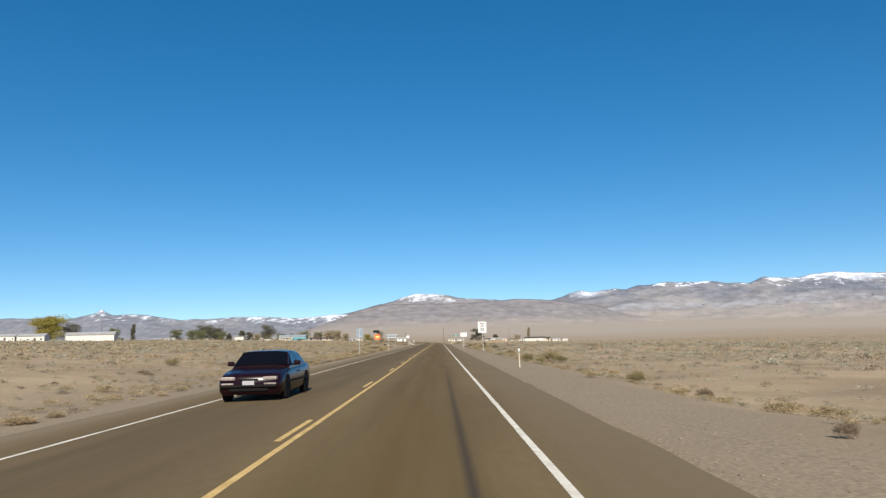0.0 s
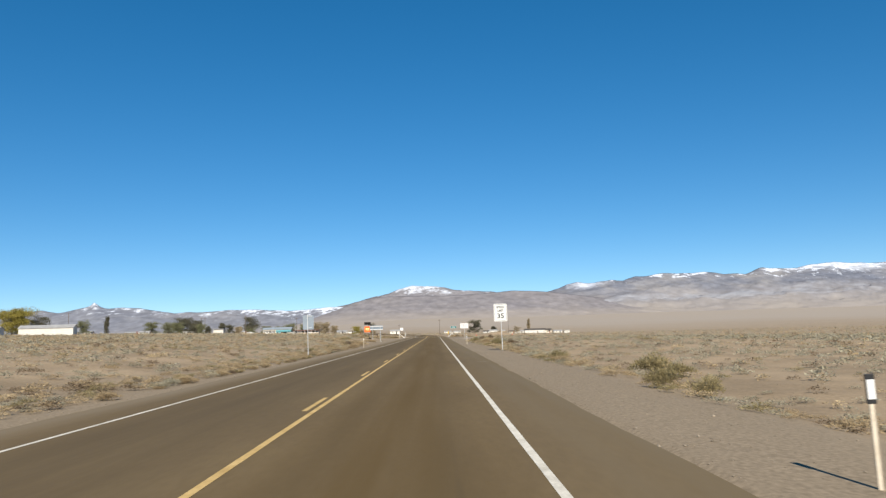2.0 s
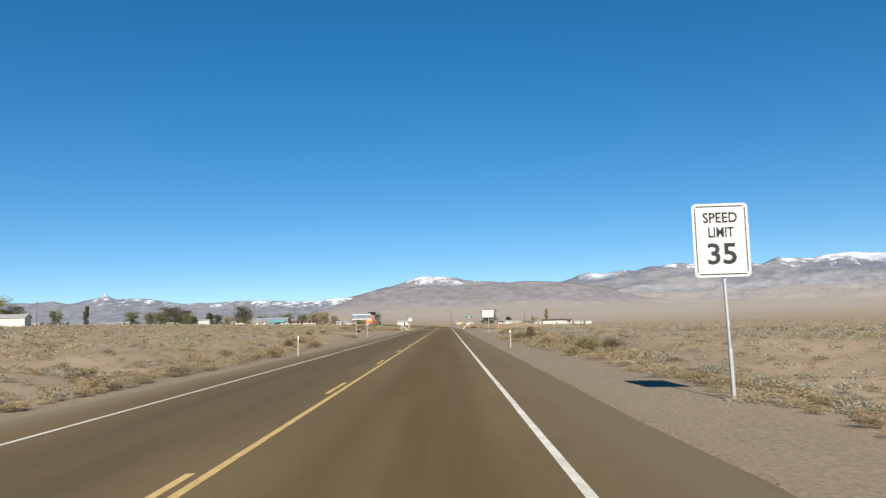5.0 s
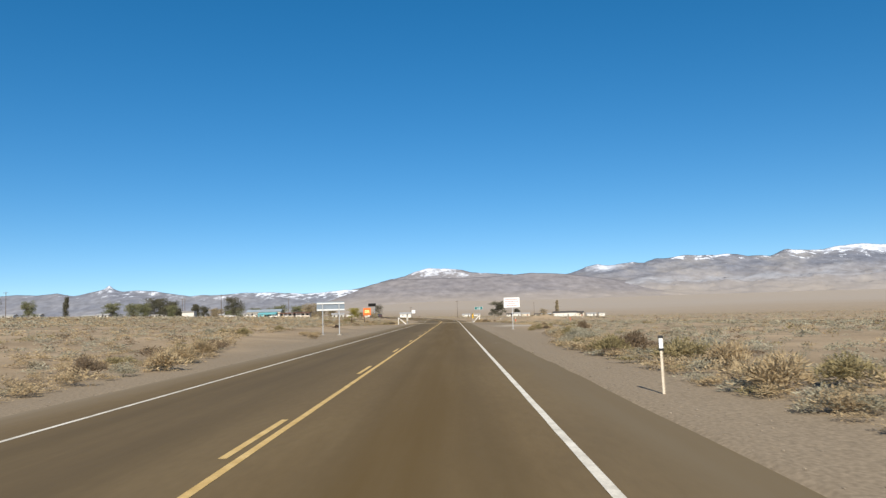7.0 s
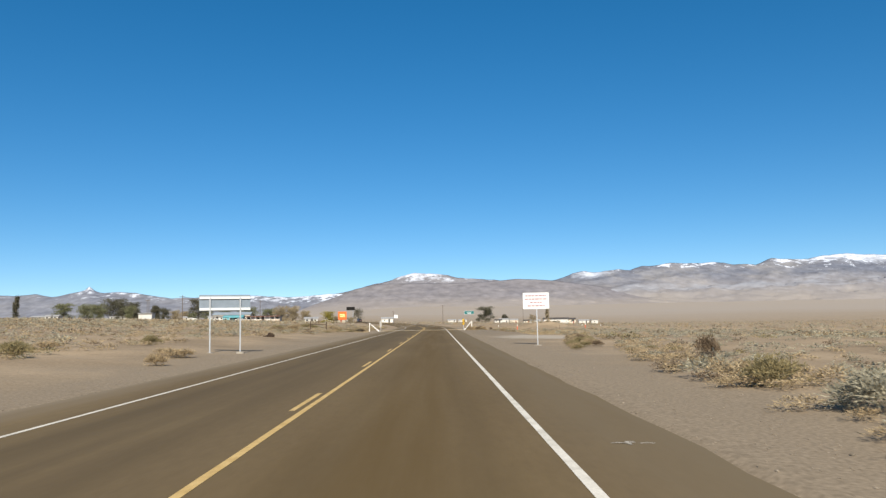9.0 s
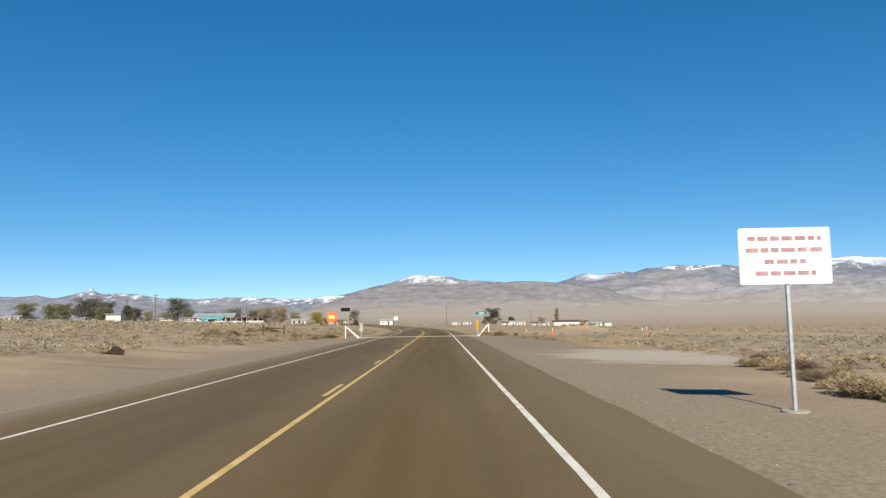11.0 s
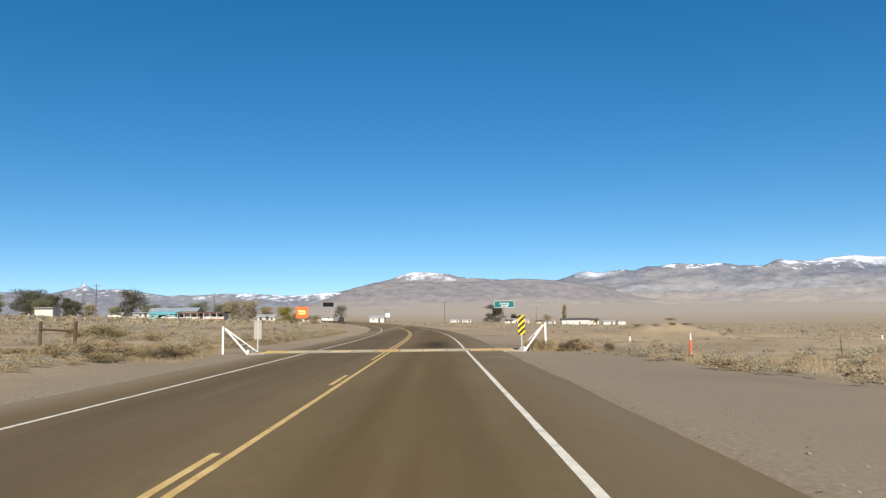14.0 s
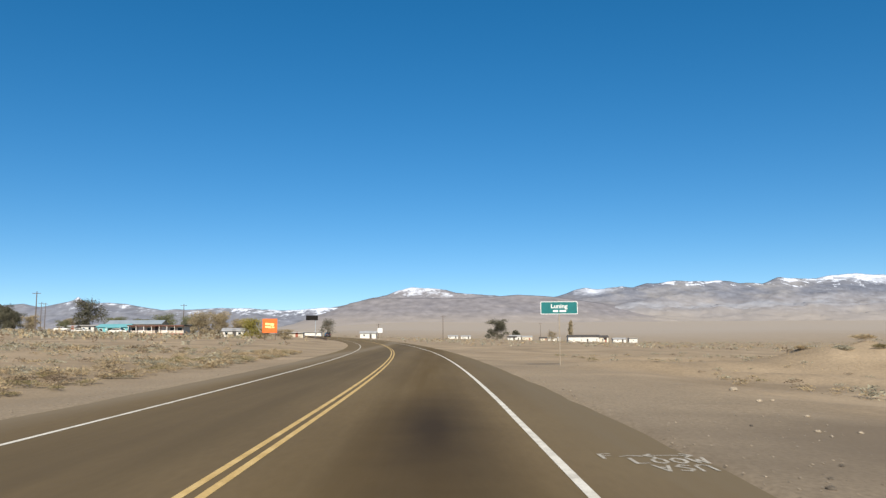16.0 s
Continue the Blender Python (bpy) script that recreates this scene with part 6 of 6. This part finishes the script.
house("shed", "boxy pale shed with a low roof", -115.9, 458, 5.2, 5, 3.2, WALL_WHITE, ROOF_GREY, 6, wins=0, door=False, flat=True, category="shed")
house("shed", "small white shed under a spreading tree", -113.3, 503, 4.5, 4, 2.08, WALL_CREAM, ROOF_GREY, 4, wins=1, category="shed")
house("camper", "white camper trailer with dark windows", -91.5, 471, 6.2, 2.6, 2.2, WALL_WHITE, ROOF_GREY, 3, wins=3, flat=True, category="trailer")
house("house", "low teal-painted house with a teal roof and porch", -80.9, 460, 7.6, 6, 2.6, WALL_TEAL, WALL_TEAL, 3, wins=3, porch=True)
house("long_house", "long house with a grey-blue metal roof behind the village", -94.0, 508, 17.0, 7, 4.4, WALL_CREAM, ROOF_BLUE, 3, wins=4)


def motel(x, y, w, d, h, yaw):
    """A long low block: pale bays between piers, a deep dark roof edge on thin posts, a red kerb along its foot."""
    g = ground_z(x, y) - 0.05
    t = thing("motel", "long low pink motel with dark flat roof and red base", "motel", pose(x, y, g, 0, 0, yaw))
    part("wall", box(bmesh.new(), (0, 0, h * 0.44), (w, d, h * 0.88)), WALL_PINK, t)
    part("roof", box(bmesh.new(), (0, -0.5, h * 0.94), (w + 0.7, d + 1.9, h * 0.12), None, 0.03), ROOF_DARK, t, "dark flat roof with a deep overhang")
    part("fascia", box(bmesh.new(), (0, -d / 2 - 1.47, h * 0.90), (w + 0.7, 0.06, 0.10)), WALL_RED, t)
    part("kerb", box(bmesh.new(), (0, -d / 2 - 0.75, 0.22), (w + 0.2, 1.4, 0.5), None, 0.02), WALL_RED, t, "red-brown raised walkway")
    n = 7
    for i in range(n):
        cx = -w / 2 + w * (i + 0.5) / n
        if i in (1, 4):
            part("garage_door", box(bmesh.new(), (cx, -d / 2 - 0.03, 1.35), (w / n * 0.8, 0.06, 1.6), None, 0.01), WALL_WHITE, t, "white roll-up door")
        elif i == 3:
            part("door", box(bmesh.new(), (cx, -d / 2 - 0.03, 1.42), (0.9, 0.06, 1.75), None, 0.01), ROOF_DARK, t)
        else:
            win = part("window", box(bmesh.new(), (cx, -d / 2 - 0.03, 1.5), (1.25, 0.06, 0.85), None, 0.01), PAINT_WHITE, t)
            part("pane", box(bmesh.new(), (cx, -d / 2 - 0.065, 1.5), (1.1, 0.02, 0.7)), WIN_DARK, win)
        part("porch_post", bar(bmesh.new(), (-w / 2 + w * i / n, -d / 2 - 1.35, 0.3), (-w / 2 + w * i / n, -d / 2 - 1.35, h * 0.9), 0.10, 0.10), PAINT_WHITE, t)


motel(-67.0, 453, 13.0, 6, 2.55, 3)
house("house", "small white house with a gable behind brush", -48.0, 451, 5.0, 5, 2.32, WALL_WHITE, ROOF_GREY, 10, wins=2)
house("shed", "low pale shed beside the bend", -46.0, 520, 7.0, 3, 1.9, WALL_CREAM, ROOF_GREY, 4, wins=1, flat=True, category="shed")
house("trailer", "long low white trailer beyond the bend", -62.0, 640, 16, 3, 2.3, WALL_WHITE, ROOF_GREY, 0, wins=2, flat=True, category="trailer")
house("house", "white garage house with a dark opening", -26.8, 593, 6.8, 5, 3.2, WALL_WHITE, ROOF_GREY, 0, wins=1)
house("house", "small white house far along the road", 14.9, 816, 7.0, 5, 2.64, WALL_WHITE, ROOF_GREY, 0, wins=1)
house("house", "small white house far along the road", 24.2, 818, 7.0, 5, 2.55, WALL_WHITE, ROOF_GREY, 0, wins=1)
house("house", "white house row with pale roofs behind a dark tree", 62.0, 838, 8.4, 6, 3.87, WALL_WHITE, ROOF_GREY, -2, wins=1)
house("house", "white house row with pale roofs behind a dark tree", 71.0, 838, 7.6, 6, 3.52, WALL_CREAM, ROOF_GREY, -2, wins=1)
house("shed", "small white shed between houses", 46.0, 700, 5.0, 4, 2.46, WALL_WHITE, ROOF_DARK, -2, wins=1, category="shed")
house("house", "small pale house between trees", 78.0, 800, 4.9, 5, 2.73, WALL_CREAM, ROOF_DARK, -2, wins=1)
house("house", "small pale house between trees", 85.8, 802, 8.6, 5, 2.99, WALL_WHITE, ROOF_GREY, -2, wins=1)
house("house", "long white house with a dark shingle roof", 91.0, 721, 18.5, 8, 4.4, WALL_WHITE, ROOF_DARK, -4, wins=3)
house("house", "dark open porch wing of the long white house", 102.6, 719, 5.0, 7, 4.05, WALL_CREAM, ROOF_DARK, -4, wins=1, porch=True)
house("shed", "small white shed with a low roof", 108.9, 706, 7.2, 5, 2.82, WALL_WHITE, ROOF_GREY, -4, wins=1, category="shed")
house("water_tank_house", "small bright white shed at the row's end", 116.6, 705, 4.8, 4.5, 2.99, WALL_WHITE, ROOF_GREY, -4, wins=1, door=False, flat=True, category="shed")


# ---- poles, boards ----
def utility_pole(x, y, h):
    t = thing("utility_pole", "dark wooden utility pole with a crossarm", "utility pole", pose(x, y, ground_z(x, y)), "utility poles")
    part("pole", rod(bmesh.new(), (0, 0, -0.5), (0, 0, h), 0.16, 0.11, 10), WOOD_POLE, t)
    arm = part("crossarm", box(bmesh.new(), (0, -0.14, h - 0.55), (2.2, 0.10, 0.12), None, 0.01), WOOD_POLE, t)
    for dx in (-1.0, -0.45, 0.45, 1.0):
        part("insulator", rod(bmesh.new(), (dx, -0.14, h - 0.49), (dx, -0.14, h - 0.34), 0.05, 0.03), ALLOY, arm)


for x, y, h in ((-102.1, 460, 10.5), (-157.3, 571, 11.5), (-166.2, 592, 12.0), (5.3, 571, 10.0), (-86.4, 530, 10.5), (-193.8, 449, 12.0), (72.0, 770, 12.0), (-26.0, 640, 7.0)):
    utility_pole(x, y, h)


def orange_board(x, y):
    g = ground_z(x, y)
    t = thing("works_sign", "large bright orange road works board with pale symbols", "road sign", pose(x, y, g, 0, 0, 4))
    for dx in (-1.1, 1.1):
        part("post", bar(bmesh.new(), (dx, 0.08, -0.4), (dx, 0.08, 4.1), 0.12, 0.12), WOOD_POLE, t)
    p = part("panel", plate(bmesh.new(), 2.9, 2.8, 0.02, 0.1), SIGN_ORANGE, t)
    p.location = (0, 0, 2.75)
    for cx, cz, w, h in ((-0.45, 0.35, 0.9, 0.42), (0.45, 0.25, 0.75, 0.5), (-0.3, -0.25, 1.2, 0.36), (0.65, -0.3, 0.5, 0.3)):
        part("symbol", box(bmesh.new(), (cx, -0.014, cz), (w, 0.01, h), Matrix.Rotation(radians(8), 4, "Y")), PALE_SYMBOL, p)


PALE_SYMBOL = surface("pale_yellow_symbol", [(0.80, 0.55, 0.20), (0.88, 0.66, 0.28)], s1=3, s2=20, rough=0.5, bump=0.0, grain=0.1)
orange_board(-30.8, 412)


def message_board(x, y):
    g = ground_z(x, y)
    t = thing("message_board", "black electronic message board high on a steel pole", "road sign", pose(x, y, g, 0, 0, 4))
    part("pole", rod(bmesh.new(), (1.2, 0.4, -0.5), (1.2, 0.4, 8.9 - g), 0.16, 0.13, 12), GALV, t)
    c = part("cabinet", box(bmesh.new(), (0, 0, 8.15 - g), (4.1, 0.45, 1.65), None, 0.05), RUBBER, t)
    part("screen", box(bmesh.new(), (0, -0.235, 8.15 - g), (3.7, 0.02, 1.3), None, 0.005), RUBBER, c)
    part("arm", bar(bmesh.new(), (1.2, 0.4, 8.3 - g), (0.0, 0.25, 8.3 - g), 0.12, 0.12), GALV, t)


message_board(-40.8, 527)


def guard_rail(s0, s1, d):
    """A steel beam on short posts along the outside of the bend."""
    t = thing("guard_rail", "low weathered steel guard rail along the bend", "guard rail", pose(0, 0, 0))
    stations = [s0 + 4.0 * k for k in range(int((s1 - s0) / 4) + 1)]
    for a, b in zip(stations, stations[1:]):
        (xa, ya), (xb, yb) = lane(a, d), lane(b, d)
        za, zb = ground_z(xa, ya), ground_z(xb, yb)
        part("post", box(bmesh.new(), (xa, ya, za + 0.3), (0.14, 0.14, 0.9), None, 0.01), WOOD_DARK, t)
        for k in (0.50, 0.66):
            part("beam", bar(bmesh.new(), (xa, ya - 0.1, za + k), (xb, yb - 0.1, zb + k), 0.05, 0.13), RUST, t)


RUST = surface("rusted_steel_beam", [(0.10, 0.075, 0.055), (0.17, 0.13, 0.10)], s1=1.5, s2=12, rough=0.8, bump=0.1)
guard_rail(462, 542, -8.2)


def small_board(x, y):
    g = ground_z(x, y)
    t = thing("small_board", "small white board on two posts beyond the bend", "road sign", pose(x, y, g))
    for dx in (-0.8, 0.8):
        part("post", bar(bmesh.new(), (dx, 0.06, -0.3), (dx, 0.06, 3.6), 0.12, 0.12), WOOD_POLE, t)
    part("panel", plate(bmesh.new(), 2.2, 2.0, 0.03, 0.05), SIGN_WHITE, t).location = (0, 0, 3.5)


small_board(-22.3, 600)


# ---- cars parked in the village ----
for x, y, yaw in ((-72.0, 445, 95), (-101.5, 478, 84), (-84.0, 452, 100)):
    car("parked_car", "pale car parked in front of a village house", pose(x, y, ground_z(x, y), 0, 0, yaw), WALL_WHITE, 4.5, 1.75, 0.95, 1.4, 1.4)
